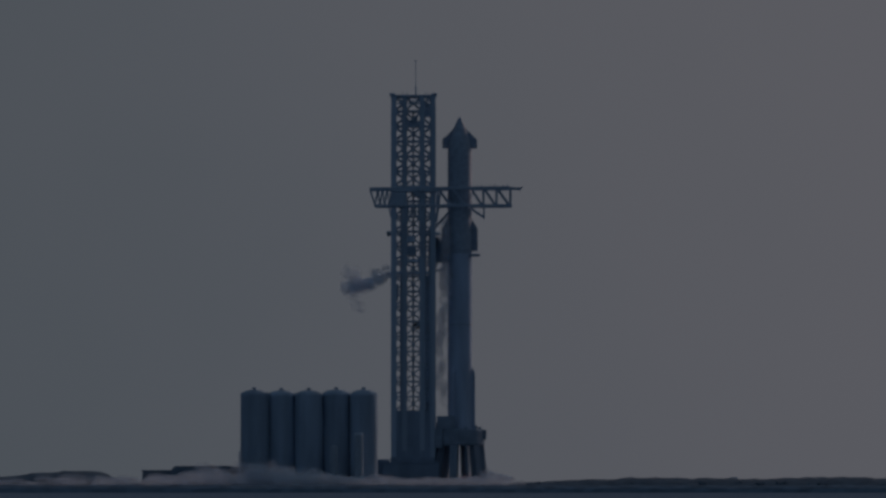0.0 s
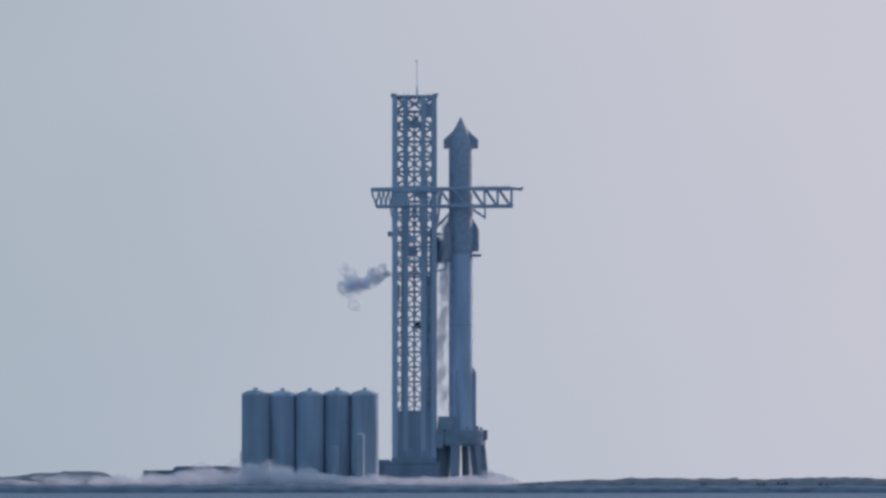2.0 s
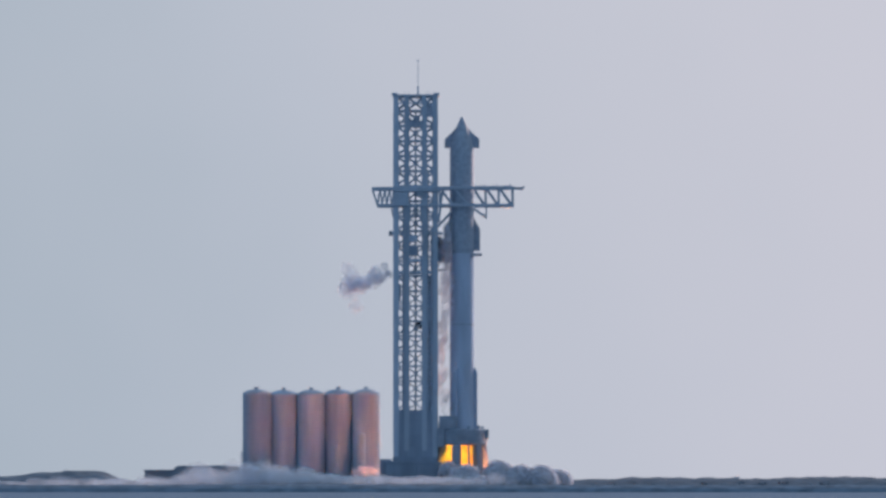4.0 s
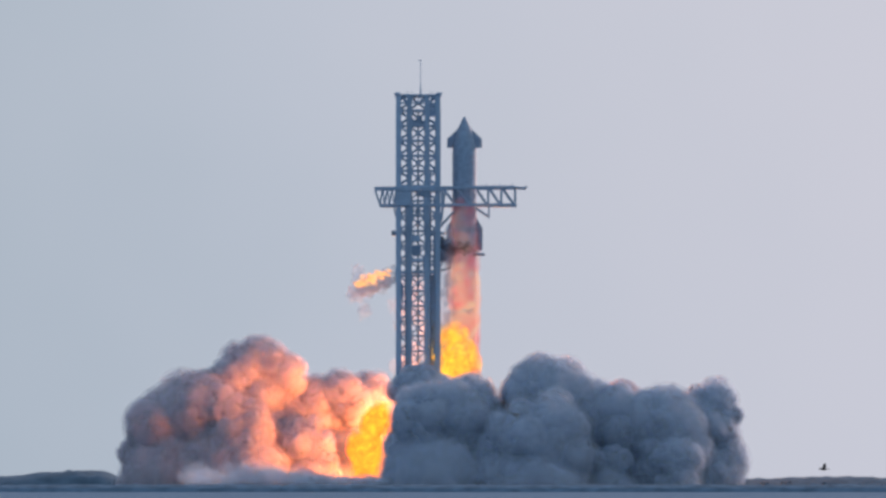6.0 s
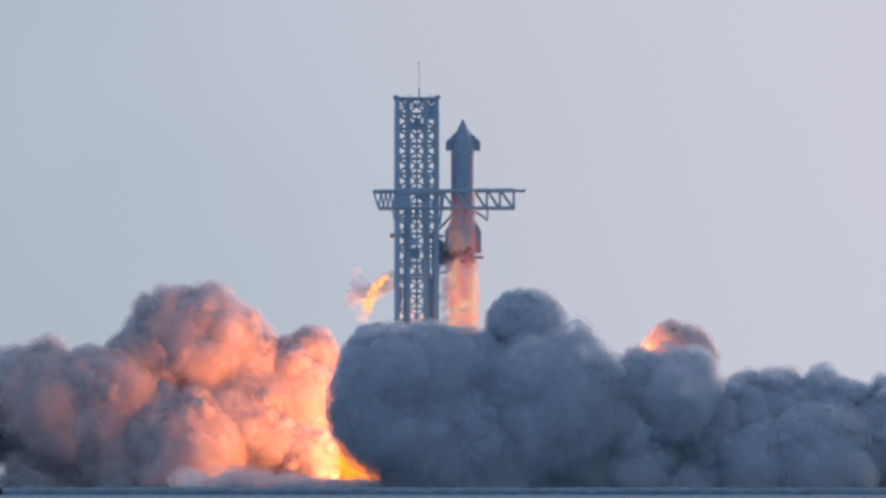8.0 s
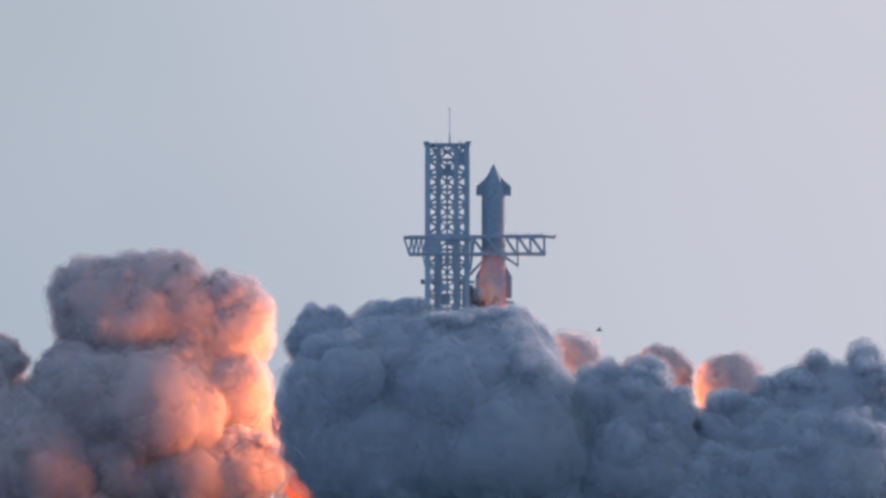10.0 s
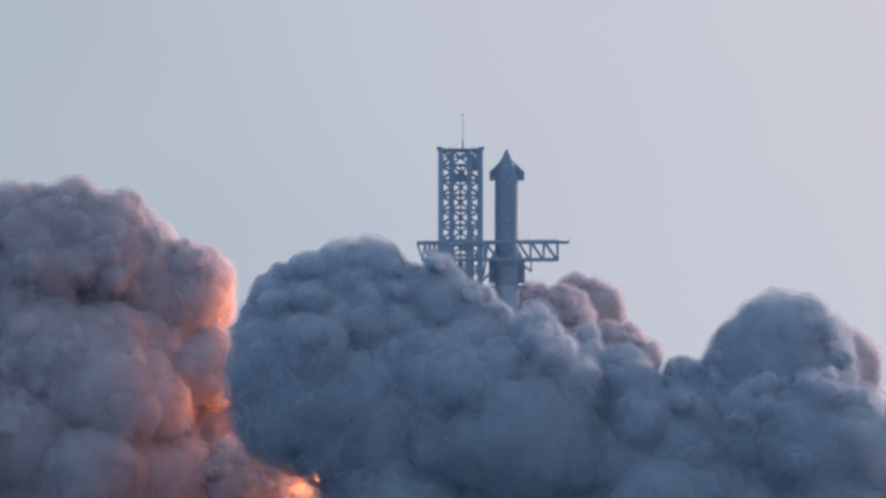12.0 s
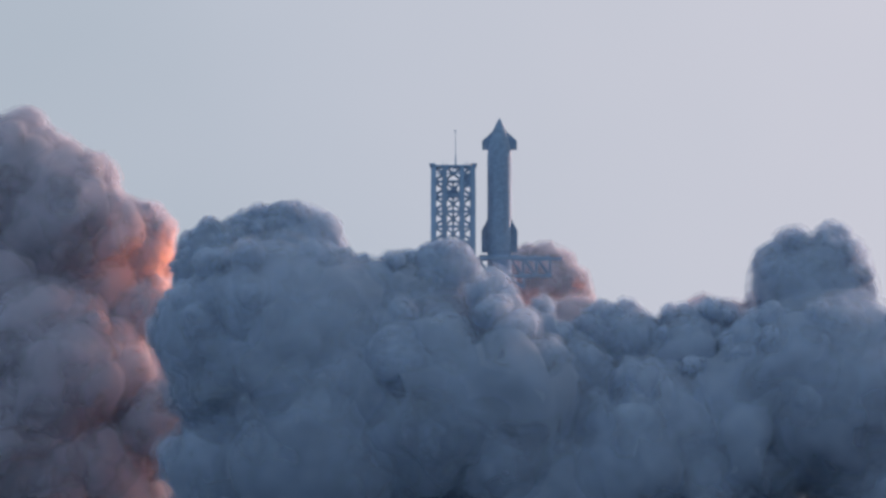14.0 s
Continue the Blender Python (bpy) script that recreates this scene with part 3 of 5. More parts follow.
# ---- tank farm ----
def build_tanks():
    first = None
    R, H = 5.38, 35.3
    for i, (x, y, dz) in enumerate(((-62.2, 130, 0.0), (-51.6, 132.3, -0.2), (-40.9, 130, -0.2), (-30.2, 132.3, 0.1), (-19.4, 130, 0.0))):
        if first is None:
            t = thing("storage_tank", x, y, 0, "tall grey steel cryogenic storage tank with domed top", "tank", "tank farm")
            prof = [(0, 0), (R, 0)]
            for k in range(1, 18):
                z = k * 2.0
                prof += [(R, z - 0.06), (R + 0.05, z)]
            prof.append((R, H))
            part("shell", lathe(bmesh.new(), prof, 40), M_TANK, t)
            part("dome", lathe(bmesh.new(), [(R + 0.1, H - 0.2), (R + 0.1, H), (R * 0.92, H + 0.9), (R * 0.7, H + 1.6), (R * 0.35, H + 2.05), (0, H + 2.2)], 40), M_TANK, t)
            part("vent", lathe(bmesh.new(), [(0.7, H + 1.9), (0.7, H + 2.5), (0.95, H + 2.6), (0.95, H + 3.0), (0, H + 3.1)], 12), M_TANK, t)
            for k in range(12):
                a = 2 * math.pi * k / 12
                beam("rail_post", ((R - 0.1) * math.cos(a), (R - 0.1) * math.sin(a), H), ((R - 0.1) * math.cos(a), (R - 0.1) * math.sin(a), H + 1.1), 0.14, M_TANK, t)
            beam("pipe", (R + 0.2, -1.2, 0), (R + 0.2, -1.2, H + 0.8), 0.4, M_TANK, t)
            beam("pipe", (2.5, -1.2, H + 1.2), (R + 0.2, -1.2, H + 0.8), 0.3, M_TANK, t)
            first = t
        else:
            copy_thing(first, pose(x, y, dz, 0, 0, 37 * i))
    for x, h, r in ((-21.3, 20.5, 1.8), (-31.0, 15.8, 1.5)):
        t = thing("buffer_tank", x, 118, 0, "slim pale vertical buffer tank before the larger tanks", "tank", "tank farm")
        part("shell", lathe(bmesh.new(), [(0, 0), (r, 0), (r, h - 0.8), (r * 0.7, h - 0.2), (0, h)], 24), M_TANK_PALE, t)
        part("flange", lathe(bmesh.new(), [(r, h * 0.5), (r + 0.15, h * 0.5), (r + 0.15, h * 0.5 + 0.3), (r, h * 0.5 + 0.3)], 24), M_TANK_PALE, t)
    p = thing("pipe_mast", -67.8, 120, 0, "thin dark mast beside the tank farm", "mast")
    beam("pole", (0, 0, 0), (0, 0, 13.3), 0.45, M_TOWER, p)
    beam("foot", (0, 0, 0), (0, 0, 0.8), 1.2, M_CONCRETE, p)


def build_low_buildings():
    b = thing("earth_berm", -85.5, 140, 0, "long low dark earth-covered bunker with flat top", "bunker")
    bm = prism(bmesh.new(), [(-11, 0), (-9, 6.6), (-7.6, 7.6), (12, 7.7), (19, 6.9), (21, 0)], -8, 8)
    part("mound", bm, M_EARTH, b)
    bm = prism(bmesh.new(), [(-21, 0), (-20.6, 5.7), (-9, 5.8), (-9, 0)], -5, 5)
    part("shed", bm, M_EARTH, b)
    part("shed_roof", box(bmesh.new(), -21.2, -5.3, 5.7, -9, 5.3, 6.0), M_CLAD, b)
    s = thing("notice_board", 126.6, 158, 0, "small dark board on two posts above the dunes", "sign")
    part("board", box(bmesh.new(), -1.3, -0.1, 2.0, 1.3, 0.1, 3.2, 0.03), M_TOWER, s)
    for x in (-0.9, 0.9):
        beam("post", (x, 0, 0), (x, 0, 2.1), 0.16, M_TOWER, s)


build_tower()
build_base()
build_arms()
build_service_arm()
rocket = build_rocket()
build_mount()
build_tanks()
build_low_buildings()

# ---- smoke, steam and fire, in rigid billows ----
MOVES = []
PUFFS = {}


def puff_mesh(kind, variant, material):
    """A cauliflower-like lump of unit radius: round bosses on round bosses, in a torn veil."""
    key = (kind, variant, material.name)
    if key in PUFFS:
        return PUFFS[key]
    rng = np.random.default_rng(100 + variant)

    def sphere(level):
        bm = bmesh.new()
        bmesh.ops.create_icosphere(bm, subdivisions=level, radius=1.0)
        me = bpy.data.meshes.new("puff")
        bm.to_mesh(me)
        bm.free()
        co = np.empty(len(me.vertices) * 3)
        me.vertices.foreach_get("co", co)
        tri = np.empty(len(me.polygons) * 3, dtype=int)
        me.polygons.foreach_get("vertices", tri)
        return me, co.reshape(-1, 3), tri.reshape(-1, 3)

    levels = {"lump": ((7, 0.85, 0.24), (30, 0.45, 0.13), (120, 0.24, 0.05)),
              "fine": ((8, 0.80, 0.24), (36, 0.42, 0.13), (150, 0.21, 0.065), (500, 0.115, 0.03)),
              "mini": ((6, 0.85, 0.26), (24, 0.45, 0.14)),
              "wisp": ((6, 0.9, 0.25), (22, 0.45, 0.12))}.get(kind, ((9, 0.80, 0.25), (40, 0.42, 0.13), (150, 0.21, 0.06), (420, 0.12, 0.025)))
    bosses = []
    for count, reach, height in levels:
        c = rng.normal(size=(count, 3))
        c /= np.linalg.norm(c, axis=1)[:, None]
        bosses.append((c, reach * rng.uniform(0.6, 1.3, count), reach, height))
    waves = [(rng.normal(size=3) * f, rng.normal(size=3) * 0.35 / f, rng.uniform(0, 6.28)) for f in (1.5, 2.5, 4.0, 6.0) for _ in range(2)]

    def radius(unit):
        u = unit.copy()
        for k, amp, ph in waves:
            u += np.sin(unit @ k + ph)[:, None] * amp
        u /= np.linalg.norm(u, axis=1)[:, None]
        rad = np.full(len(u), 0.6)
        for c, size, reach, height in bosses:
            best = np.zeros(len(u))
            for k in range(len(c)):
                d2 = ((u - c[k]) ** 2).sum(1) / size[k] ** 2
                best = np.maximum(best, np.sqrt(np.clip(1 - d2, 0, 1)) * size[k] / reach)
            rad += height * best
        return rad

    smoke, keen = material.name in HAZES, material == M_SMOKE_R
    me, unit, tri = sphere({"core": 4, "small_core": 3, "fine": 3, "lump": 3 if material.name in VEILS else 4, "mini": 2, "wisp": 3}[kind])
    rad = radius(unit)
    top = np.percentile(rad, 99)
    pos = unit * (rad / top)[:, None]
    veil = VEILS.get(material.name)
    if kind == "wisp":
        # thin steam: nested shells with no heart
        layers = [unit * (g * (rad / top) ** (2 * g))[:, None] for g in (0.35, 0.55, 0.72, 0.88, 1.0)]
        me = bpy.data.meshes.new("puff")
        me.from_pydata(np.vstack(layers).tolist(), [], np.vstack([tri + i * len(unit) for i in range(len(layers))] + [np.array([[i * len(unit), (i + 1) * len(unit), (i + 1) * len(unit) + 1] for i in range(len(layers) - 1)])]).tolist())
        me.materials.append(material)
        me.shade_smooth()
        PUFFS[key] = me
        return me
    if veil:
        # a solid heart in torn shells
        heart = 0.42 if "fire" in material.name else (0.82 if "core" in kind else 0.70)
        verts, faces, slots, balls = [pos * heart], [tri], [np.zeros(len(tri), int)], [unit]
        base = len(pos)
        shells = {"mini": ((2, 0.84), (3, 0.95), (3, 1.08)), "core": ((4, 0.88), (5, 0.94), (4, 1.0), (3, 1.07)), "small_core": ((2, 0.88), (3, 0.96), (3, 1.08))}.get(kind, ((2, 0.79), (3, 0.87), (4 if keen else 3, 0.94), (3, 1.02), (2 if kind == "fine" else 3, 1.10)))
        if "fire" in material.name:
            shells = ((3, 0.55), (3, 0.70), (3, 0.85), (3, 1.0), (3, 1.15), (3, 1.3))
        for level, grow in shells:
            _, u2, t2 = sphere(level)
            r2 = radius(u2) / top
            if smoke and grow > 1.045:
                r2 = 0.6 * r2 + 0.38
            verts.append(u2 * (r2 * grow)[:, None])
            faces.append(t2 + base)
            slots.append(np.full(len(t2), 2 if smoke and grow > 1.045 else 1))
            balls.append(u2)
            base += len(u2)
        starts = np.cumsum([0] + [len(v) for v in verts])
        threads = np.array([[starts[k], starts[k + 1], starts[k + 1] + 1] for k in range(len(verts) - 1)])
        faces.append(threads)
        slots.append(np.ones(len(threads), int))
        me = bpy.data.meshes.new("puff")
        me.from_pydata(np.vstack(verts).tolist(), [], np.vstack(faces).tolist())
        me.materials.append(material)
        me.materials.append(veil)
        me.materials.append(HAZES.get(material.name, veil))
        me.polygons.foreach_set("material_index", np.concatenate(slots).astype(np.int32))
        ball = np.vstack(balls)
    else:
        me.vertices.foreach_set("co", pos.ravel())
        me.materials.append(material)
        ball = unit
    me.update()
    me.shade_smooth()
    # soften the shading of the creases: smoke has no hard skin
    real = np.empty(len(me.vertices) * 3)
    me.vertices.foreach_get("normal", real)
    crisp = 0.4 if keen else 0.18
    soft = crisp * real.reshape(-1, 3) + (1 - crisp) * ball
    soft /= np.linalg.norm(soft, axis=1)[:, None]
    me.normals_split_custom_set_from_vertices(soft.tolist())
    PUFFS[key] = me
    return me


def billow(cloud, y, kind, rows):
    """A swelling lobe of a cloud. rows: seconds, x, z, radius. Its lumps ride outwards on it; before the first row they lie below the pad."""
    rnd = random.Random(int(1000 + rows[0][1] * 7 + rows[0][2] * 13 + y))
    mats = cloud["materials"]
    rmax = max(r[3] for r in rows)
    lumps = []
    if kind in ("big", "mid", "fine", "base"):
        for f, k in ((0.26, "small_core"), (0.42, "small_core"), (0.57, "small_core"), (0.74, "small_core"), (0.92, "core")):
            lumps.append((Vector((0, 0, 0)), f * rmax, k))
        r0 = rows[0][3]
        for i in range(6):
            a = i * 2.39996 + 0.4
            lumps.append((Vector((math.cos(a), -0.4, 0.15 + 0.7 * abs(math.sin(a)))).normalized(), r0 * rnd.uniform(0.5, 0.75), "lump" if i < 3 else "mini"))
        count = {"mid": 15, "big": 19, "fine": 26, "base": 8}[kind]
        for i in range(count):
            u = (i + 0.5) / count
            # spread over the lobe, thinner on the far side
            zz = 1 - 1.45 * u
            a = i * 2.39996 + rnd.uniform(-0.3, 0.3)
            d = Vector((math.cos(a) * math.sqrt(1 - zz * zz), 0.6 * math.sin(a) * math.sqrt(1 - zz * zz) + 0.1, zz)).normalized()
            size = (0.24, 0.36, 0.29, 0.50, 0.42)[i % 5] * rnd.uniform(0.9, 1.12)
            lumps.append((d, rmax * size, "mini" if size < 0.31 else ("fine" if kind == "fine" else "lump")))
        # small curls along the crown and the flanks
        for i in range({"mid": 4, "big": 7, "fine": 12, "base": 0}[kind] if cloud["curled"] else 0):
            a = i * 2.39996 + rnd.uniform(-0.4, 0.4)
            zz = 1 - 1.15 * ((i + 0.5) / 12) ** 0.8
            wide = math.sqrt(1 - zz * zz)
            d = Vector((math.cos(a) * wide, -0.35 * abs(math.sin(a)) * wide, zz)).normalized()
            lumps.append((d, rmax * rnd.uniform(0.13, 0.25), "curl"))
    elif kind == "fire":
        for i in range(9):
            zz = 1 - 2 * (i + 0.5) / 9
            a = i * 2.39996
            lumps.append((Vector((math.cos(a) * math.sqrt(1 - zz * zz), math.sin(a) * math.sqrt(1 - zz * zz), zz)), rmax * rnd.uniform(0.4, 0.6), "lump"))
    else:
        for i in range(5):
            a = i * 2.39996
            lumps.append((Vector((math.cos(a) * 0.7, -0.6 + 0.3 * math.sin(a), (i - 2) / 2.5)), rmax * rnd.uniform(0.5, 0.75), "lump"))
    for d, r, mesh_kind in lumps:
        material = rnd.choice(mats)
        ob = new(cloud["part"], puff_mesh("mini" if mesh_kind == "curl" else mesh_kind, rnd.randrange(3 if mesh_kind in ("core", "fine") else 5), material))
        ob.parent = cloud["thing"]
        curl = mesh_kind == "curl"
        sq = rnd.uniform(0.88, 1.05)
        ob.scale = (r * rnd.uniform(0.92, 1.05), r, r * sq)
        if kind == "column":
            ob.scale = (r, r, 1.6 * r)
        spin = Vector((rnd.gauss(0, 1), rnd.gauss(0, 1), rnd.gauss(0, 1))).normalized()
        start, rate = rnd.uniform(0, 6.28), rnd.uniform(-0.09, 0.09)
        reach = rnd.uniform(0.78, 1.22) if mesh_kind in ("lump", "mini", "fine") and kind not in ("fire", "column") else 1.0
        if d.y < -0.1 and reach != 1.0:
            reach *= 0.66 if mesh_kind == "mini" else 0.8
        if curl:
            reach = rnd.uniform(0.95, 1.08) if d.y > -0.35 else rnd.uniform(0.86, 0.94)
        if "core" in mesh_kind:
            d = Vector((rnd.uniform(-1, 1), 0, rnd.uniform(-0.5, 0.5)))
        keys = []
        x0 = 0.55 * ROCKET_X + 0.45 * rows[0][1]
        hidden = Vector((x0, y * 0.4, -1.35 * r - 2))
        turn = lambda t: Matrix.Rotation(start + rate * t, 4, spin)
        for t in (0.0, 3.3):
            keys.append((t, Matrix.Translation(hidden) @ turn(t)))
        first = rows[0]
        early = [(4.25, 0.5 * ROCKET_X + 0.5 * first[1], 0.45 * first[2], 0.5 * first[3])]
        for t, x, z, R in early + rows:
            gap = max(R - r * (1.0 if R < 2.6 * r else 1.2), 0.0)
            p = Vector((x, y, z)) + d * gap * reach
            if kind not in ("fire", "column") and R < (1.03 if "core" in mesh_kind else 1.12) * r:
                p.z = min(p.z, 0.0) - 1.15 * r
            keys.append((t, Matrix.Translation(p) @ turn(t)))
        if rows[-1][0] < 14:
            keys.append((14.0, Matrix.Translation((rows[-1][1], y, -1.35 * r - 2)) @ turn(14.0)))
        MOVES.append((ob, keys))


def smoke_clouds():
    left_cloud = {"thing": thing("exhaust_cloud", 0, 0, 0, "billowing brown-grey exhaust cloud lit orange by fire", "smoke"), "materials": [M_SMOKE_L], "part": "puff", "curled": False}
    right_cloud = {"thing": thing("exhaust_cloud", 0, 0, 0, "dense grey billowing exhaust cloud before the pad, blued for haze", "smoke"), "materials": [M_SMOKE_R], "part": "puff", "curled": True}
    # paler, warmer smoke here paints in the sunlight on the rear lobes
    rear_cloud = {"thing": thing("exhaust_cloud", 0, 0, 0, "exhaust cloud rising behind the pad, smoke made paler for sunlight", "smoke"), "materials": [M_SMOKE_L], "part": "puff", "curled": False}
    fire = {"thing": thing("fireball", 0, 0, 0, "glowing orange-yellow fire spreading below the rocket", "fire"), "materials": [M_FIRE], "part": "flame"}
    fire_core = {"thing": thing("fire_core", 0, 0, 0, "unseen orange fire set behind the exhaust clouds to light them", "fire"), "materials": [M_CORE], "part": "flame"}
    embers = {"thing": thing("fireball", 0, 0, 0, "dull red-orange fire at the foot of the cloud", "fire"), "materials": [M_EMBER], "part": "flame"}
    booster_fire = {"thing": thing("burning_vapour", 0, 0, 0, "yellow burning vapour wrapped round the booster", "fire"), "materials": [M_FIRE_LOW], "part": "flame"}
    # left cloud
    billow(left_cloud, 66, 'big', [(5.3, -49.9, 4.9, 8.5), (6.5, -89.7, 6.5, 15.3), (7.5, -114.3, 8.3, 20.1), (8.2, -112.0, 11.4, 23.7), (10.3, -124.6, 25.2, 27.6), (11, -128.8, 26.1, 28.6), (12.5, -136.0, 29.1, 29.7), (14, -147.8, 41.9, 30.7)])
    billow(left_cloud, 67, 'big', [(5.3, -67.3, 16.8, 16.5), (6.5, -110.3, 22.7, 23.7), (7.5, -141.4, 28.3, 28.6), (8.2, -147.8, 28.7, 31.8), (10.3, -160.4, 31.7, 33.9), (11, -164.6, 32.6, 35.0), (12.5, -171.8, 37.8, 39.2), (14, -173.8, 44.1, 42.4)])
    billow(left_cloud, 77, 'big', [(5.3, -47.9, 28.8, 14.8), (6.5, -61.8, 39.1, 24.6), (7.5, -75.6, 49.7, 25.9), (8.2, -90.7, 56.4, 28.0), (10.3, -133.7, 86.6, 28.0), (11, -143.4, 92.5, 30.1), (12.5, -163.6, 120.5, 32.2), (14, -174.4, 143.2, 32.2)])
    billow(left_cloud, 72, 'mid', [(5.3, -56.6, 21.1, 12.7), (6.5, -81.2, 42.3, 14.4), (7.5, -98.2, 46.8, 15.3), (8.2, -105.7, 46.1, 19.1), (10.3, -149.8, 66.5, 12.7), (11, -151.9, 71.7, 19.1), (12.5, -135.1, 114.9, 25.9), (14, -148.1, 126.7, 33.9)])
    billow(left_cloud, 82, 'big', [(5.3, -28.4, 19.0, 14.8), (6.5, -35.7, 27.2, 23.3), (7.5, -46.3, 30.6, 25.9), (8.2, -58.2, 37.5, 28.6), (10.3, -94.7, 84.2, 25.9), (11, -101.2, 87.6, 26.3), (12.5, -114.9, 99.0, 25.4), (14, -127.8, 118.3, 23.7)])
    billow(left_cloud, 87, 'mid', [(5.3, -19.7, 16.9, 12.7), (6.5, -18.3, 37.1, 13.1), (7.5, -32.2, 47.0, 12.3), (8.2, -44.1, 50.7, 13.1), (10.3, -88.3, 40.7, 23.3), (11, -94.8, 39.4, 23.7), (12.5, -93.3, 42.8, 25.4), (14, -124.8, 72.7, 20.1)])
    billow(left_cloud, 57, 'big', [(5.3, -52.0, 10.2, 12.7), (6.5, -74.3, 17.3, 21.2), (7.5, -93.4, 15.2, 25.9), (8.2, -89.0, 16.7, 28.0), (10.3, -118.8, 47.8, 30.1), (11, -126.3, 48.7, 30.7), (12.5, -138.8, 55.0, 32.9), (14, -147.3, 69.9, 34.3)])
    billow(left_cloud, 77, 'mid', [(5.3, -74.0, 10.3, 10.6), (6.5, -127.0, 10.9, 12.3), (7.5, -161.5, 21.8, 23.3), (8.2, -172.2, 29.9, 25.4), (10.3, -176.6, 66.6, 19.5), (11, -179.3, 76.2, 23.7), (12.5, -178.8, 90.1, 31.8), (14, -183.1, 96.4, 38.2)])
    billow(left_cloud, 62, 'mid', [(5.3, -34.7, 8.1, 10.6), (6.5, -46.3, 13.0, 17.0), (7.5, -59.0, 15.2, 19.1), (8.2, -63.2, 18.9, 21.2), (10.3, -101.7, 27.4, 23.3), (11, -108.1, 26.1, 23.3), (12.5, -113.1, 24.8, 21.2), (14, -134.6, 39.7, 23.3)])
    billow(left_cloud, 72, 'base', [(5.3, -39.2, 5.9, 8.5), (6.5, -96.4, 4.3, 14.8), (7.5, -137.3, 4.0, 22.3), (8.2, -139.4, 5.9, 25.0), (10.3, -145.4, 14.4, 33.9), (11, -149.7, 15.3, 35.0), (12.5, -152.5, 20.5, 38.2), (14, -161.1, 26.8, 40.3)])
    billow(left_cloud, 72, 'base', [(5.3, -30.5, 4.9, 7.4), (6.5, -57.3, 4.3, 12.7), (7.5, -70.0, 4.4, 17.0), (8.2, -67.7, 5.9, 19.1), (10.3, -102.0, 12.2, 29.7), (11, -108.4, 13.1, 31.8), (12.5, -113.4, 16.2, 31.8), (14, -130.7, 22.4, 31.8)])
    billow(left_cloud, 82, 'big', [(5.3, -39.3, 14.7, 12.7), (6.5, -53.1, 26.1, 20.1), (7.5, -63.7, 34.9, 23.3), (8.2, -72.3, 40.8, 26.5), (10.3, -111.1, 66.7, 29.7), (11, -117.5, 69.8, 29.7), (12.5, -129.0, 81.5, 31.8), (14, -144.2, 100.9, 31.8)])
    billow(left_cloud, 60, 'mid', [(5.3, -28.2, 5.9, 7.4), (6.5, -39.8, 6.5, 10.6), (7.5, -37.7, 9.2, 14.4), (8.2, -43.7, 10.7, 15.9), (10.3, -80.0, 25.2, 19.5), (11, -83.1, 25.0, 19.5), (12.5, -83.8, 18.7, 23.7), (14, -111.8, 51.6, 23.7)])
    billow(left_cloud, 82, 'big', [(5.3, -38.2, 17.9, 11.7), (6.5, -48.8, 32.6, 18.7), (7.5, -61.5, 44.7, 21.2), (8.2, -74.5, 50.6, 23.3), (10.3, -111.1, 89.6, 24.4), (11, -120.1, 93.7, 26.5), (12.5, -141.0, 116.4, 27.6), (14, -155.1, 130.3, 29.7)])
    billow(left_cloud, 62, 'big', [(5.3, -60.7, 17.8, 15.9), (6.5, -90.7, 24.9, 22.3), (7.5, -115.2, 29.3, 23.7), (8.2, -122.7, 33.0, 25.0), (10.3, -140.6, 52.2, 25.9), (11, -147.0, 56.4, 26.5), (12.5, -155.3, 68.0, 30.1), (14, -160.6, 83.0, 32.2)])
    billow(left_cloud, 75, 'big', [(5.3, -40.3, 11.4, 12.3), (6.5, -53.0, 16.3, 18.0), (7.5, -70.1, 21.8, 23.3), (8.2, -72.1, 24.4, 24.4), (10.3, -88.0, 56.8, 20.1), (11, -91.6, 58.8, 20.1), (12.5, -105.9, 68.3, 20.8), (14, -122.1, 92.0, 19.5)])
    # right cloud
    billow(right_cloud, -20, 'fine', [(5.3, 10.4, 9.0, 8.5), (6.5, 11.8, 17.9, 12.7), (7.5, 3.7, 25.4, 14.8), (8.2, -2.5, 33.2, 17.0), (10.3, -33.7, 54.0, 19.1), (11, -44.1, 63.3, 19.5), (12.5, -69.6, 94.7, 20.8), (14, -84.7, 106.5, 22.5)])
    billow(right_cloud, -45, 'big', [(5.3, 5.1, 12.0, 15.7), (6.5, 8.6, 20.9, 27.1), (7.5, 0.5, 28.3, 30.7), (8.2, -2.5, 32.9, 37.3), (10.3, -32.4, 43.1, 40.7), (11, -39.2, 47.7, 41.8), (12.5, -50.6, 60.5, 47.1), (14, -65.2, 73.8, 49.8)])
    billow(right_cloud, -35, 'big', [(5.3, 46.0, 17.3, 18.7), (6.5, 48.4, 33.5, 22.9), (7.5, 43.5, 52.1, 18.7), (8.2, 39.4, 58.2, 18.7), (10.3, 18.9, 63.2, 23.7), (11, 14.8, 61.9, 25.9), (12.5, -22.5, 87.9, 28.0), (14, -3.6, 101.9, 16.5)])
    billow(right_cloud, -55, 'big', [(5.3, 29.0, 9.9, 15.9), (6.5, 50.2, 14.6, 26.5), (7.5, 45.3, 28.2, 30.7), (8.2, 52.7, 29.7, 31.8), (10.3, 12.5, 37.8, 43.5), (11, 14.7, 36.5, 43.5), (12.5, 14.0, 43.6, 49.8), (14, -0.4, 49.7, 55.1)])
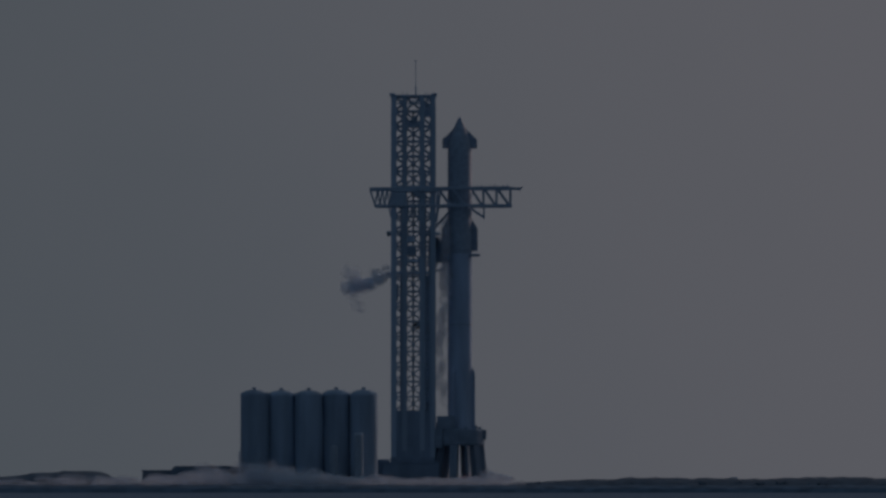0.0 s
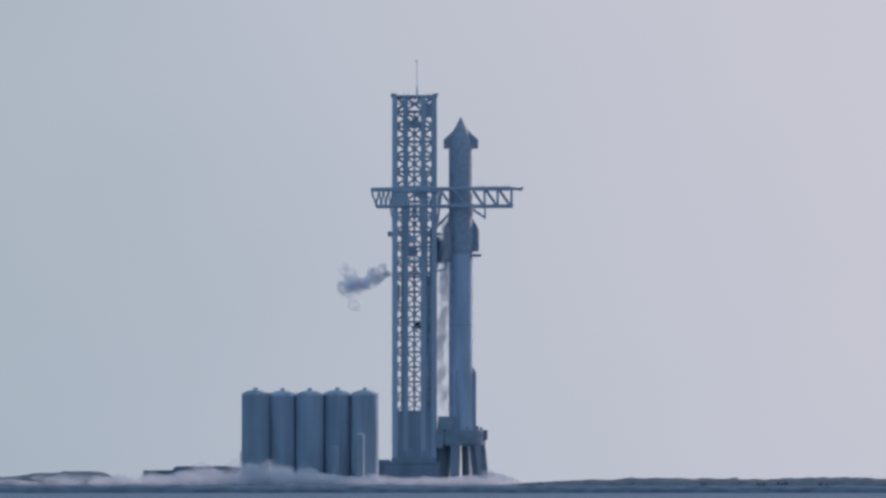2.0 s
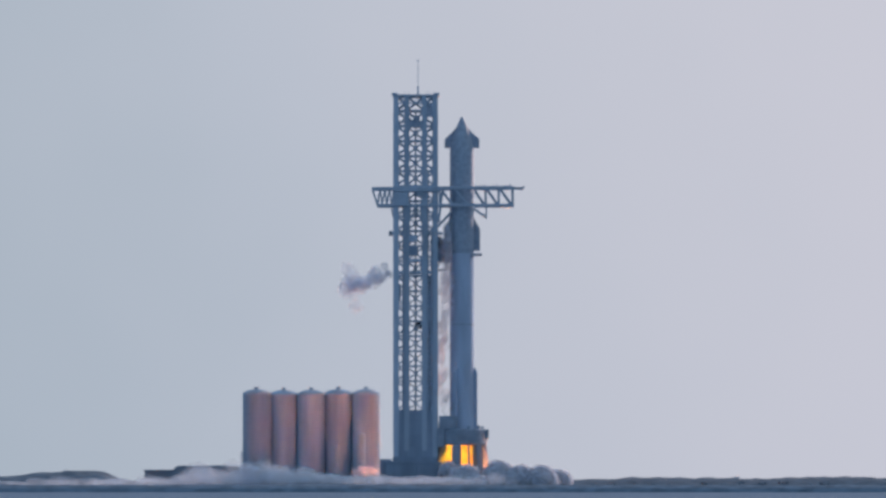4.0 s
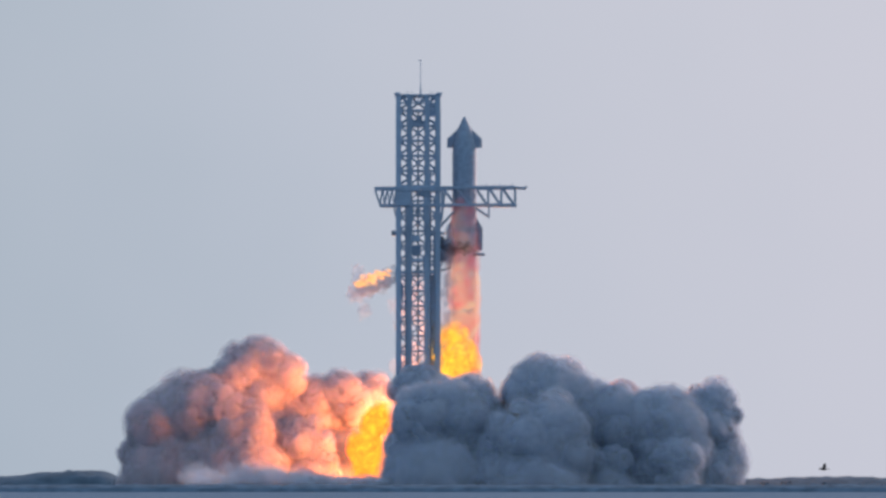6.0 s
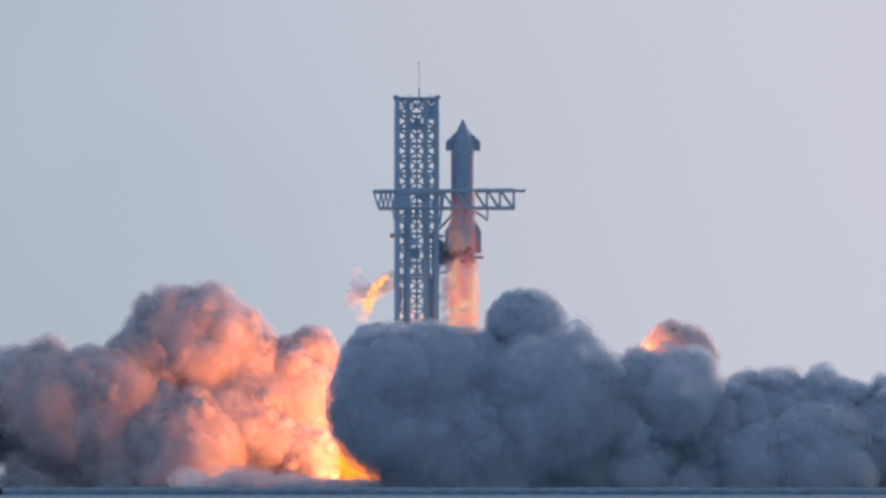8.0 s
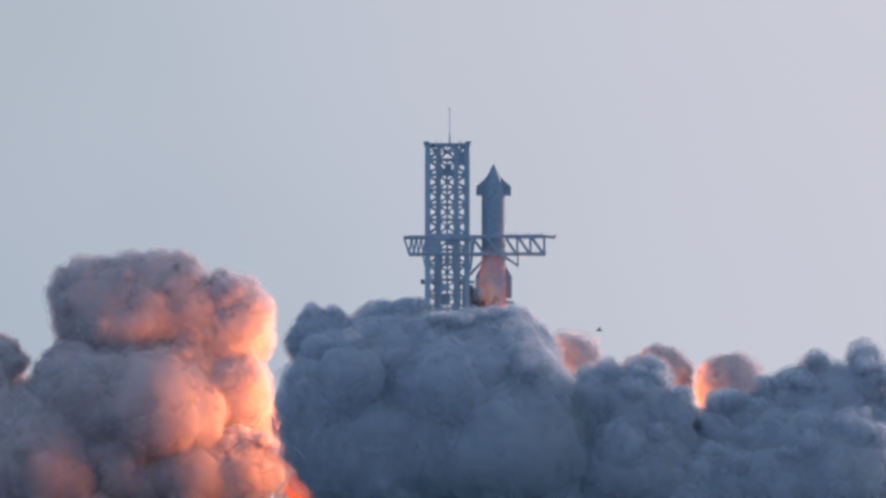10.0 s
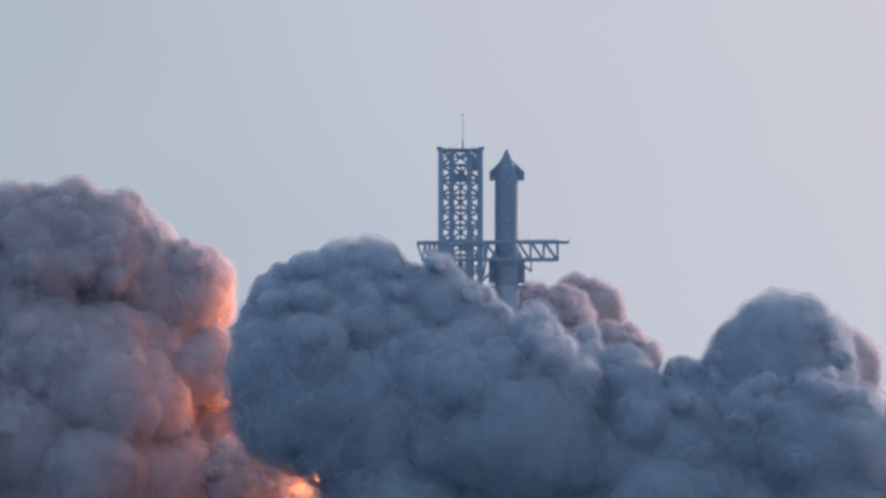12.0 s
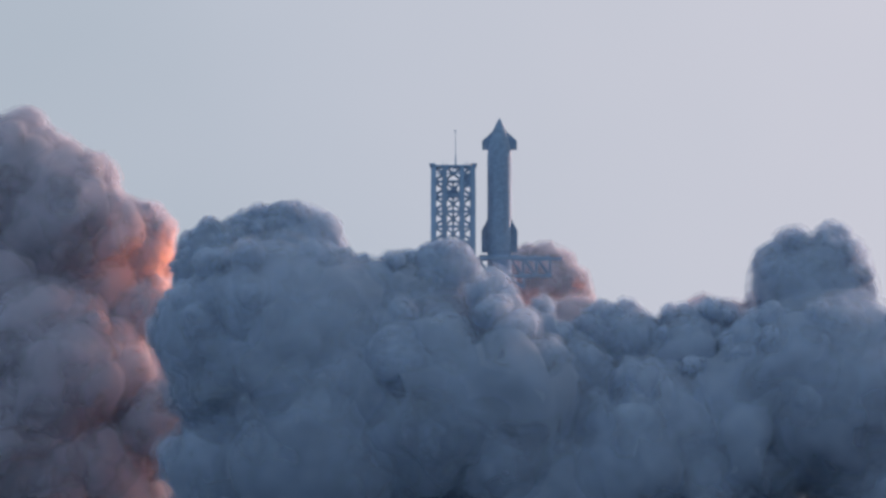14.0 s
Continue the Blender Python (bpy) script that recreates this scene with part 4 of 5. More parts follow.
    billow(right_cloud, -40, 'big', [(5.3, 79.4, 13.1, 17.4), (6.5, 91.2, 17.8, 22.3), (7.5, 92.6, 20.0, 28.6), (8.2, 95.8, 26.7, 29.7), (10.3, 64.8, 45.3, 26.5), (11, 62.9, 54.5, 24.4), (12.5, 51.8, 49.7, 22.3), (14, 41.4, 62.9, 22.3)])
    billow(right_cloud, -15, 'fine', [(5.3, 6.6, 25.2, 11.9), (6.5, -3.0, 35.9, 12.7), (7.5, -11.1, 46.5, 13.2), (8.2, -15.3, 50.5, 14.1), (10.3, -15.8, 72.0, 25.0), (11, -22.0, 79.8, 25.9), (12.5, -49.0, 93.3, 25.9), (14, -63.7, 112.5, 24.4)])
    billow(right_cloud, -25, 'mid', [(5.3, 95.6, 11.0, 12.3), (6.5, 114.8, 25.2, 19.1), (7.5, 142.4, 18.0, 24.4), (8.2, 145.7, 23.7, 26.5), (10.3, 147.2, 42.4, 32.9), (11, 141.0, 49.5, 32.2), (12.5, 117.2, 65.1, 32.2), (14, 135.2, 97.5, 27.6)])
    billow(right_cloud, -30, 'mid', [(5.3, 85.9, 6.8, 9.5), (6.5, 127.2, 10.1, 13.6), (7.5, 160.0, 10.6, 20.1), (8.2, 168.5, 23.6, 24.4), (10.3, 104.9, 30.8, 28.0), (11, 102.9, 31.6, 29.7), (12.5, 79.2, 59.7, 18.0), (14, 60.4, 78.0, 19.5)])
    billow(right_cloud, -30, 'mid', [(5.3, -2.2, 8.9, 9.5), (6.5, 0.2, 14.7, 17.0), (7.5, -5.8, 21.1, 17.0), (8.2, -19.3, 33.1, 19.1), (10.3, -49.3, 74.8, 15.3), (11, -56.6, 78.8, 15.9), (12.5, -71.9, 74.4, 23.3), (14, -92.8, 82.6, 23.3)])
    billow(right_cloud, -45, 'base', [(5.3, 53.9, 5.7, 9.5), (6.5, 84.4, 6.3, 12.7), (7.5, 115.8, 6.4, 19.1), (8.2, 128.4, 9.9, 23.3), (10.3, 128.8, 18.0, 33.9), (11, 133.1, 20.9, 36.0), (12.5, 132.4, 32.1, 44.5), (14, 147.1, 58.9, 45.6)])
    billow(right_cloud, -48, 'base', [(5.3, 22.7, 3.7, 8.5), (6.5, 22.0, 8.3, 14.8), (7.5, 16.1, 10.5, 21.2), (8.2, 14.1, 9.9, 27.6), (10.3, -20.7, 20.0, 38.2), (11, -24.8, 20.9, 38.2), (12.5, -23.3, 32.1, 44.5), (14, -50.2, 42.2, 50.9)])
    billow(right_cloud, -38, 'base', [(5.3, 12.4, 3.7, 7.4), (6.5, 11.7, 4.2, 10.6), (7.5, 7.8, 4.3, 14.8), (8.2, 5.8, 5.8, 17.0), (10.3, -22.9, 13.9, 24.4), (11, -27.0, 14.7, 25.4), (12.5, -36.0, 21.8, 28.6), (14, -78.6, 32.0, 36.0)])
    billow(right_cloud, -38, 'base', [(5.3, 91.6, 3.7, 6.4), (6.5, 120.1, 2.1, 8.5), (7.5, 147.5, 2.2, 14.8), (8.2, 160.1, 5.8, 17.0), (10.3, 154.3, 13.9, 29.7), (11, 152.3, 14.7, 31.8), (12.5, 151.7, 19.7, 33.9), (14, 158.0, 27.9, 36.0)])
    billow(right_cloud, -35, 'fine', [(5.3, 19.8, 17.3, 15.3), (6.5, 15.9, 25.2, 18.7), (7.5, 5.8, 35.7, 19.5), (8.2, 1.7, 44.5, 21.2), (10.3, -28.3, 59.0, 25.9), (11, -35.5, 64.0, 28.0), (12.5, -52.9, 82.7, 32.2), (14, -50.7, 88.7, 28.6)])
    billow(right_cloud, -38, 'big', [(5.3, 62.7, 15.2, 16.5), (6.5, 71.4, 24.1, 18.0), (7.5, 72.7, 28.4, 21.2), (8.2, 77.0, 33.0, 21.2), (10.3, 44.0, 43.2, 22.3), (11, 43.0, 48.3, 22.3), (12.5, 39.2, 61.7, 23.3), (14, 26.8, 71.9, 24.4)])
    billow(right_cloud, -30, 'big', [(5.3, 93.3, 12.1, 13.6), (6.5, 106.2, 17.9, 18.7), (7.5, 123.3, 20.1, 21.2), (8.2, 127.6, 25.7, 23.3), (10.3, 125.9, 38.1, 27.6), (11, 121.8, 42.1, 27.6), (12.5, 98.1, 53.4, 25.4), (14, 89.8, 72.1, 26.5)])
    billow(right_cloud, -52, 'big', [(5.3, 31.1, 6.8, 12.3), (6.5, 32.5, 12.5, 18.0), (7.5, 26.6, 14.7, 23.3), (8.2, 26.7, 16.2, 25.9), (10.3, -2.1, 30.5, 31.8), (11, -4.1, 31.4, 31.8), (12.5, -6.8, 42.6, 35.0), (14, -33.7, 54.9, 38.2)])
    billow(right_cloud, -50, 'big', [(5.3, 77.0, 5.8, 11.0), (6.5, 107.6, 7.3, 12.7), (7.5, 139.2, 9.5, 19.1), (8.2, 149.7, 13.0, 21.2), (10.3, 141.8, 22.2, 29.7), (11, 139.8, 25.1, 30.7), (12.5, 118.3, 40.6, 33.9), (14, 128.8, 63.3, 36.0)])
    billow(right_cloud, -46, 'base', [(5.3, 43.5, 3.7, 7.4), (6.5, 42.8, 4.2, 12.7), (7.5, 45.2, 4.3, 19.1), (8.2, 47.3, 5.7, 23.3), (10.3, 27.0, 13.8, 40.3), (11, 25.0, 14.7, 40.3), (12.5, 30.6, 21.7, 44.5), (14, 32.8, 29.8, 48.8)])
    billow(right_cloud, -38, 'base', [(5.3, 81.2, 3.7, 6.4), (6.5, 101.3, 4.2, 10.6), (7.5, 126.6, 4.3, 17.0), (8.2, 143.4, 5.8, 19.1), (10.3, 100.1, 13.9, 31.8), (11, 100.2, 14.7, 33.9), (12.5, 101.6, 28.1, 40.3), (14, 110.1, 42.4, 44.5)])
    billow(right_cloud, -40, 'big', [(5.3, 12.4, 5.8, 10.6), (6.5, 24.3, 25.1, 19.1), (7.5, 22.5, 35.7, 18.0), (8.2, 20.5, 45.5, 17.0), (10.3, 0.0, 64.1, 25.4), (11, -2.0, 69.1, 26.5), (12.5, 1.6, 74.2, 23.3), (14, -25.5, 88.6, 27.6)])
    billow(right_cloud, -45, 'base', [(5.3, 66.4, 4.7, 8.5), (6.5, 69.8, 6.3, 12.7), (7.5, 74.3, 8.4, 19.1), (8.2, 80.6, 9.9, 25.4), (10.3, 66.5, 20.1, 31.8), (11, 66.6, 20.9, 33.9), (12.5, 70.1, 32.1, 40.3), (14, 72.3, 42.3, 44.5)])
    billow(right_cloud, -44, 'base', [(5.3, 70.0, 3.0, 6.0), (6.5, 88.0, 4.0, 10.0), (7.5, 98.0, 5.0, 16.0), (8.2, 104.0, 6.0, 20.0), (10.3, 88.0, 14.0, 28.0), (11, 86.0, 15.0, 30.0), (12.5, 86.0, 22.0, 34.0), (14, 92.0, 30.0, 38.0)])
    # rear cloud
    billow(rear_cloud, 45, 'mid', [(5.3, 74.1, 18.8, 10.6), (6.5, 82.0, 36.6, 9.5), (7.5, 107.1, 46.4, 15.9), (8.2, 96.4, 50.0, 16.5), (10.3, 75.3, 64.9, 13.1), (11, 43.1, 79.3, 13.8), (12.5, 49.0, 88.1, 18.0), (14, 34.0, 99.7, 21.6)])
    billow(rear_cloud, 30, 'mid', [(5.3, 68.4, 10.2, 10.6), (6.5, 74.1, 12.8, 14.8), (7.5, 106.5, 17.2, 14.8), (8.2, 110.9, 33.7, 17.0), (10.3, 107.1, 54.9, 15.9), (11, 107.2, 57.9, 18.0), (12.5, 147.2, 62.0, 30.7), (14, 110.9, 77.4, 28.0)])
    billow(rear_cloud, 10, 'big', [(5.3, 55.2, 9.0, 8.5), (6.5, 67.2, 20.2, 14.8), (7.5, 71.8, 33.1, 15.9), (8.2, 70.8, 38.8, 17.0), (10.3, 42.5, 63.1, 17.0), (11, 40.5, 68.6, 18.7), (12.5, 32.4, 81.8, 20.1), (14, 44.2, 79.4, 21.2)])
    billow(rear_cloud, -8, 'mid', [(5.3, 60.0, 8.0, 8.0), (6.5, 66.0, 16.0, 10.0), (8.2, 75.0, 30.0, 12.0), (10.3, 66.0, 54.0, 14.0), (11, 62.0, 60.0, 16.0), (12.5, 58.0, 69.0, 18.0), (14, 60.0, 72.0, 17.0)])
    # unseen fire hidden behind the clouds, placed to cast orange light on them
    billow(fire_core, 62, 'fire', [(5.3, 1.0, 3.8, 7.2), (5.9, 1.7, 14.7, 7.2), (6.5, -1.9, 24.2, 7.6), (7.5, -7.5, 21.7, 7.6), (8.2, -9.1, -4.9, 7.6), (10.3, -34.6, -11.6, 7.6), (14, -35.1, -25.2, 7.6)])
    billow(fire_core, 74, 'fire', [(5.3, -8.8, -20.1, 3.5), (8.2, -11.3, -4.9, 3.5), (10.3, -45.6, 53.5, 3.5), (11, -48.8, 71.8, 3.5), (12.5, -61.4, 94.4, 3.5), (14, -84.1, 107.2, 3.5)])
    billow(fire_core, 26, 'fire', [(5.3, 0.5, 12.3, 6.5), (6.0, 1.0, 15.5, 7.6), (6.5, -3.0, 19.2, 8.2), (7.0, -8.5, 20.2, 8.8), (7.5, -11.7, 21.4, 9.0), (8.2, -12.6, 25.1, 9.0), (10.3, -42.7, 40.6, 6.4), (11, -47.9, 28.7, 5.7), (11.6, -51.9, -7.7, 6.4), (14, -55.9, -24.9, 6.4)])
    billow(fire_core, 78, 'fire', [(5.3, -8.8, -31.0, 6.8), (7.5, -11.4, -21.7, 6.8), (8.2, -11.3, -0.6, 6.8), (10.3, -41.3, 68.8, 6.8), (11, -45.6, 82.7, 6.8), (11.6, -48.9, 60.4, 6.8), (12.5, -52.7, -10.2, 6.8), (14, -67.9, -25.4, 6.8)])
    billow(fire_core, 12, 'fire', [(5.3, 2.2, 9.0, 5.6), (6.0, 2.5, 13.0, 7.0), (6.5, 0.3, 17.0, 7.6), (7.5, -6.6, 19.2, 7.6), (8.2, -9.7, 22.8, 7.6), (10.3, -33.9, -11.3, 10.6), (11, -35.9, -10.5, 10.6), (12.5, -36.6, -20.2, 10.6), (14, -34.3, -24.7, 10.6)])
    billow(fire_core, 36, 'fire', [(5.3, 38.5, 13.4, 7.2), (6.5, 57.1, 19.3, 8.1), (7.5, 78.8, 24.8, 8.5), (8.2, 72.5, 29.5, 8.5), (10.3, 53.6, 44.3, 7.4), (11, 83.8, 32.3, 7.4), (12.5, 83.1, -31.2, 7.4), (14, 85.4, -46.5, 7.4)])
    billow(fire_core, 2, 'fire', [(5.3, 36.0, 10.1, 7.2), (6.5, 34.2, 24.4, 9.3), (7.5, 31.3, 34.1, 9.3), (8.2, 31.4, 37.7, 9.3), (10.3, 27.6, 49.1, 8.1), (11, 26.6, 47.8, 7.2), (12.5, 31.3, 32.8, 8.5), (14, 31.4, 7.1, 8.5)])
    # fire
    billow(fire, 60, 'fire', [(5.3, -21.7, 1.6, 7.6), (5.9, -19.5, 13.7, 8.1), (6.5, -22.5, 11.2, 9.3), (7.5, -22.0, 11.0, 8.5), (8.2, -24.9, 12.4, 8.5), (10.3, -34.6, -11.6, 8.5), (14, -35.0, -3.6, 8.5)])
    billow(fire, 55, 'fire', [(5.3, -30.3, -30.8, 6.4), (6.0, -15.1, 24.5, 7.6), (6.5, -11.7, 36.7, 8.1), (7.5, -11.3, 34.6, 7.6), (8.2, -11.2, 25.4, 7.6), (10.3, -34.5, -11.6, 8.5), (14, -35.0, -3.6, 8.5)])
    billow(fire, -2, 'fire', [(5.3, -18.1, 4.1, 6.4), (6.5, -16.7, 6.8, 8.1), (7.5, -19.2, 6.9, 8.9), (8.2, -21.6, 7.9, 10.2), (10.3, -39.2, 8.8, 11.7), (11, -49.7, 5.4, 10.6), (12.5, -65.1, 6.3, 9.5), (14, -80.9, -3.5, 9.5)])
    billow(fire, 14, 'fire', [(5.3, -18.2, 9.1, 5.1), (6.5, -19.9, 13.5, 6.8), (7.5, -19.0, 13.5, 7.6), (8.2, -21.5, 14.0, 8.5), (10.3, -34.1, -11.4, 8.5), (14, -34.5, -3.5, 8.5)])
    # embers
    billow(embers, 20, 'fire', [(5.3, -8.6, -30.4, 8.5), (7.5, -17.6, -8.4, 8.5), (8.2, -23.9, 3.7, 8.5), (10.3, -55.5, 18.0, 9.8), (11, -61.8, 16.7, 9.3), (12.5, -63.5, 2.4, 7.6), (14, -81.5, -3.5, 7.6)])
    # booster fire
    billow(booster_fire, 0, 'column', [(5.3, 14.9, 53.5, 7.6), (6.5, 14.6, 51.9, 7.2), (7.5, 14.5, 50.6, 7.2), (8.2, 14.4, 54.2, 7.2), (10.3, 14.8, 39.5, 5.9)])
    billow(booster_fire, 0, 'column', [(5.3, 15.2, 45.1, 7.8), (6.5, 14.6, 45.6, 7.6), (7.5, 14.5, 46.7, 6.4), (8.2, 14.4, 50.4, 6.4), (10.3, 14.8, 31.1, 5.9)])
    billow(booster_fire, 0, 'column', [(5.3, 15.2, 35.5, 7.8), (6.5, 14.6, 37.1, 7.6), (7.5, 14.5, 38.3, 6.8), (8.2, 14.4, 41.9, 6.8), (10.3, 14.8, 24.7, 5.9)])


def wisps():
    """Thin steam: along the ground, beside the booster and at the tower vent."""
    rnd = random.Random(5)
    ground_steam = thing("ground_steam", 0, 0, 0, "low white steam drifting over the pad", "steam")
    for i in range(110):
        u = i / 109
        x = -165 + 195 * u ** 0.55 + rnd.uniform(-4, 4)
        h = 2.0 + 6.8 * math.exp(-((x + 58) / 26) ** 2) * rnd.uniform(0.25, 1.1) + 2.0 * rnd.random()
        ob = new("wisp", puff_mesh("wisp", i % 5, M_WISP))
        ob.parent = ground_steam
        ob.scale = (rnd.uniform(4, 11), 4, h * rnd.uniform(0.6, 1.0))
        y = rnd.uniform(-60, -25)
        z = h * 0.3
        MOVES.append((ob, [(0.0, pose(x, y, z, 0, 0, rnd.uniform(-20, 20))), (3.2, pose(x - 3, y, z + 0.4, 0, 3, 10)), (5.6, pose(x - 5, y, z - (1.2 * h if x < -80 else 0.0), 0, 0, 14)), (8.0, pose(x - 9, y, z - (1.2 * h if x < -80 else 0.0), 0, -4, 20)), (14.0, pose(x - 20, y, z - (1.2 * h if x < -80 else 0.0), 0, 3, 20))]))
    dust = thing("dust_puff", 0, 0, 0, "grey dust drifting off the launch mount", "dust")
    for i in range(7):
        ob = new("wisp", puff_mesh("wisp", i % 5, M_VENT))
        ob.parent = dust
        ob.scale = (3.6, 3, 2.6 - 0.2 * i)
        x, z = 28.0 + 1.5 * i, 4.2 - 0.35 * i
        MOVES.append((ob, [(0.0, pose(x - 1, -10, z, 0, 0, 40 * i % 90)), (3.2, pose(x + 0.5, -10, z, 0, 15, 40 * i % 90)), (5.0, pose(x + 3, -10, z - 8, 0, 30, 40 * i % 90)), (14.0, pose(x + 3, -10, -8, 0, 40, 40 * i % 90))]))
    frost = thing("booster_vapour", 0, 0, 0, "white cold vapour falling beside the booster", "steam")
    for i in range(18):
        z = 32 + i * 3.8
        ob = new("wisp", puff_mesh("wisp", i % 5, M_VAPOUR))
        ob.parent = frost
        x = 10.6 + rnd.uniform(-1.2, 1.6)
        ob.scale = (3.3, 2.4, 6.0)
        MOVES.append((ob, [(0.0, pose(x, -4.5, z, 0, 0, 30 * i % 80)), (3.2, pose(x - 0.4, -4.5, z - 2.5, 0, 20, 30 * i % 80)), (14.0, pose(x, -4.5, z - 6, 0, 60, 30 * i % 80))]))
    for i in range(12):
        z = 54 + i * 4.0
        ob = new("wisp", puff_mesh("wisp", i % 5, M_VAPOUR))
        ob.parent = frost
        x = 12.2 + rnd.uniform(-1.0, 1.6)
        ob.scale = (3.0, 2.0, 4.0)
        MOVES.append((ob, [(0.0, pose(x, -6.2, z, 0, 0, 30 * i % 80)), (3.2, pose(x - 0.4, -6.2, z - 1.5, 0, 20, 30 * i % 80)), (14.0, pose(x, -6.2, z - 4, 0, 60, 30 * i % 80))]))
    # glowing sheets that stand in for firelight on the booster's vapour
    glow = thing("burning_vapour", 0, 0, 0, "thin orange sheets on the booster, glowing in place of firelight", "fire")
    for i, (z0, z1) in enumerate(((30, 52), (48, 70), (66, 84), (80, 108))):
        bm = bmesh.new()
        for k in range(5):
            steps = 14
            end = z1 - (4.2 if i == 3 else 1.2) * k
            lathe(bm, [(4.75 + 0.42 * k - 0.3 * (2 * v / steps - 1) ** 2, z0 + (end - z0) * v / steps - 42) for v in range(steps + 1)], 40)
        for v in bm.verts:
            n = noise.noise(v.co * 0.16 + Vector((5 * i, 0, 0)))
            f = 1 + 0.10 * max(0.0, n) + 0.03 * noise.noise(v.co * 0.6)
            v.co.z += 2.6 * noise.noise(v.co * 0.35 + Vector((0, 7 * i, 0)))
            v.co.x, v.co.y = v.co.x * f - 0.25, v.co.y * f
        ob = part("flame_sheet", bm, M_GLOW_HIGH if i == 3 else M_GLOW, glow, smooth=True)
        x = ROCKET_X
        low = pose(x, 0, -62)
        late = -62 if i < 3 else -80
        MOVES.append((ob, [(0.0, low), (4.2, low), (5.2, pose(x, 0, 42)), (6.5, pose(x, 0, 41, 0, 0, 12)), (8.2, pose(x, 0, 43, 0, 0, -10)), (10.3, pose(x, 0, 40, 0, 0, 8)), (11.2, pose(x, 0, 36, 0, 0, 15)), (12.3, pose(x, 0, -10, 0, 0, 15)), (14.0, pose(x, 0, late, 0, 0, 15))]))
    soot = thing("dark_smoke", 0, 0, 0, "dark smoke curling round the arm at the interstage", "smoke")
    for i in range(9):
        ob = new("wisp", puff_mesh("wisp", i % 5, M_SOOT))
        ob.parent = soot
        ob.scale = (3.0, 1.6, 2.0)
        x, z = 10.5 + 1.3 * i, 87.6 + 1.6 * math.sin(2.1 * i)
        home = pose(2.0, 0, 60)
        MOVES.append((ob, [(0.0, home), (4.6, home), (5.3, pose(x, -6.6, z)), (6.8, pose(x - 0.5, -6.6, z + 0.8, 0, 40, 0)), (8.2, pose(x, -6.6, z - 0.6, 0, 75, 0)), (9.8, pose(x, -6.6, z, 0, 95, 0)), (11.0, home), (14.0, home)]))
    lit = thing("lit_vapour", 0, 0, 0, "thin vapour behind the tower lit orange by fire", "steam")
    for i in range(16):
        ob = new("wisp", puff_mesh("wisp", i % 5, M_VAPOUR))
        ob.parent = lit
        x, y, z = -7 + 17 * ((i * 0.618) % 1), 12 + 6 * ((i * 0.37) % 1), 26 + 3.1 * i
        ob.scale = (6.5, 4.0, 7.0)
        low = pose(x, y, -12)
        MOVES.append((ob, [(0.0, low), (4.3, low), (5.2, pose(x, y, z)), (6.6, pose(x - 1.5, y, z + 2, 0, 30, 0)), (8.2, pose(x - 3, y, z - 14, 0, 55, 0)), (9.6, low), (14.0, low)]))
    vent = thing("vent_plume", 0, 0, 0, "ragged grey steam plume blown from the tower vent", "steam")
    for i in range(22):
        u = (i + 0.3) / 22
        ob = new("wisp", puff_mesh("wisp", i % 5, M_VENT))
        ob.parent = vent
        s = 2.1 + 3.2 * u
        ob.scale = (s * 1.1, s, s * 0.9)
        x, z = -9.5 - 17.0 * u + rnd.uniform(-1, 1), 79.6 - 6.5 * u + rnd.gauss(0, 0.8 + 2.6 * u)
        MOVES.append((ob, [(0.0, pose(x + 1.5, -2, z, 0, 0, 20 * i % 90)), (3.2, pose(x - 0.6, -2, z + 0.6, 0, 40, 20 * i % 90)), (6.5, pose(x + 2.5, -2, z - 1, 0, 80, 20 * i % 90)), (14.0, pose(x, -2, z - 2, 0, 110, 20 * i % 90))]))


def vent_flame():
    rnd = random.Random(17)
    f = thing("vent_flame", 0, 0, 0, "ragged orange flame streaming from the tower vent", "flame")
    for i in range(14):
        u = (i + 0.4) / 14
        ob = new("wisp", puff_mesh("wisp", i % 5, M_FLARE))
        ob.parent = f
        r = 0.9 + 1.3 * u
        ob.scale = (r * 1.5, r * 0.6, r)
        x, z = -10.6 - 11.5 * u + rnd.uniform(-0.6, 0.6), 79.4 - 5.0 * u + rnd.gauss(0, 0.3 + 1.0 * u)
        x1, z1 = -10.6 - 10.5 * u, 79.0 - 11.0 * u * u - 1.5 * u
        home = pose(-2 + 4 * rnd.random(), -4.2, 20)
        MOVES.append((ob, [(0.0, home), (4.4, home), (5.2, pose(x1, -4.2, z1, 0, 40, 0)), (6.0, pose(x, -4.2, z + 0.6, 0, 20, 10)), (6.5, pose(x, -4.2, z, 0, 30, 10)), (7.5, pose(x1 - 0.5, -4.2, z1 + 1.0, 0, 45, 10)), (8.2, pose(0.6 * x1 - 4, -4.2, z1 - 2, 0, 50, 10)), (9.4, home), (14.0, home)]))


def build_plume():
    p = thing("engine_plume", ROCKET_X, 0, 0, "orange flame jet below the rocket engines", "flame")
    bm = lathe(bmesh.new(), [(0, 0.5), (3.2, 0), (3.6, -3), (4.2, -8), (5.2, -14), (5.6, -17), (0, -18)], 32)
    for v in bm.verts:
        v.co.x += 0.5 * noise.noise(v.co * 0.35)
        v.co.y += 0.5 * noise.noise(v.co * 0.35 + Vector((9, 0, 0)))
    part("jet", bm, M_PLUME, p, smooth=True)
    return p


BIRDS = []


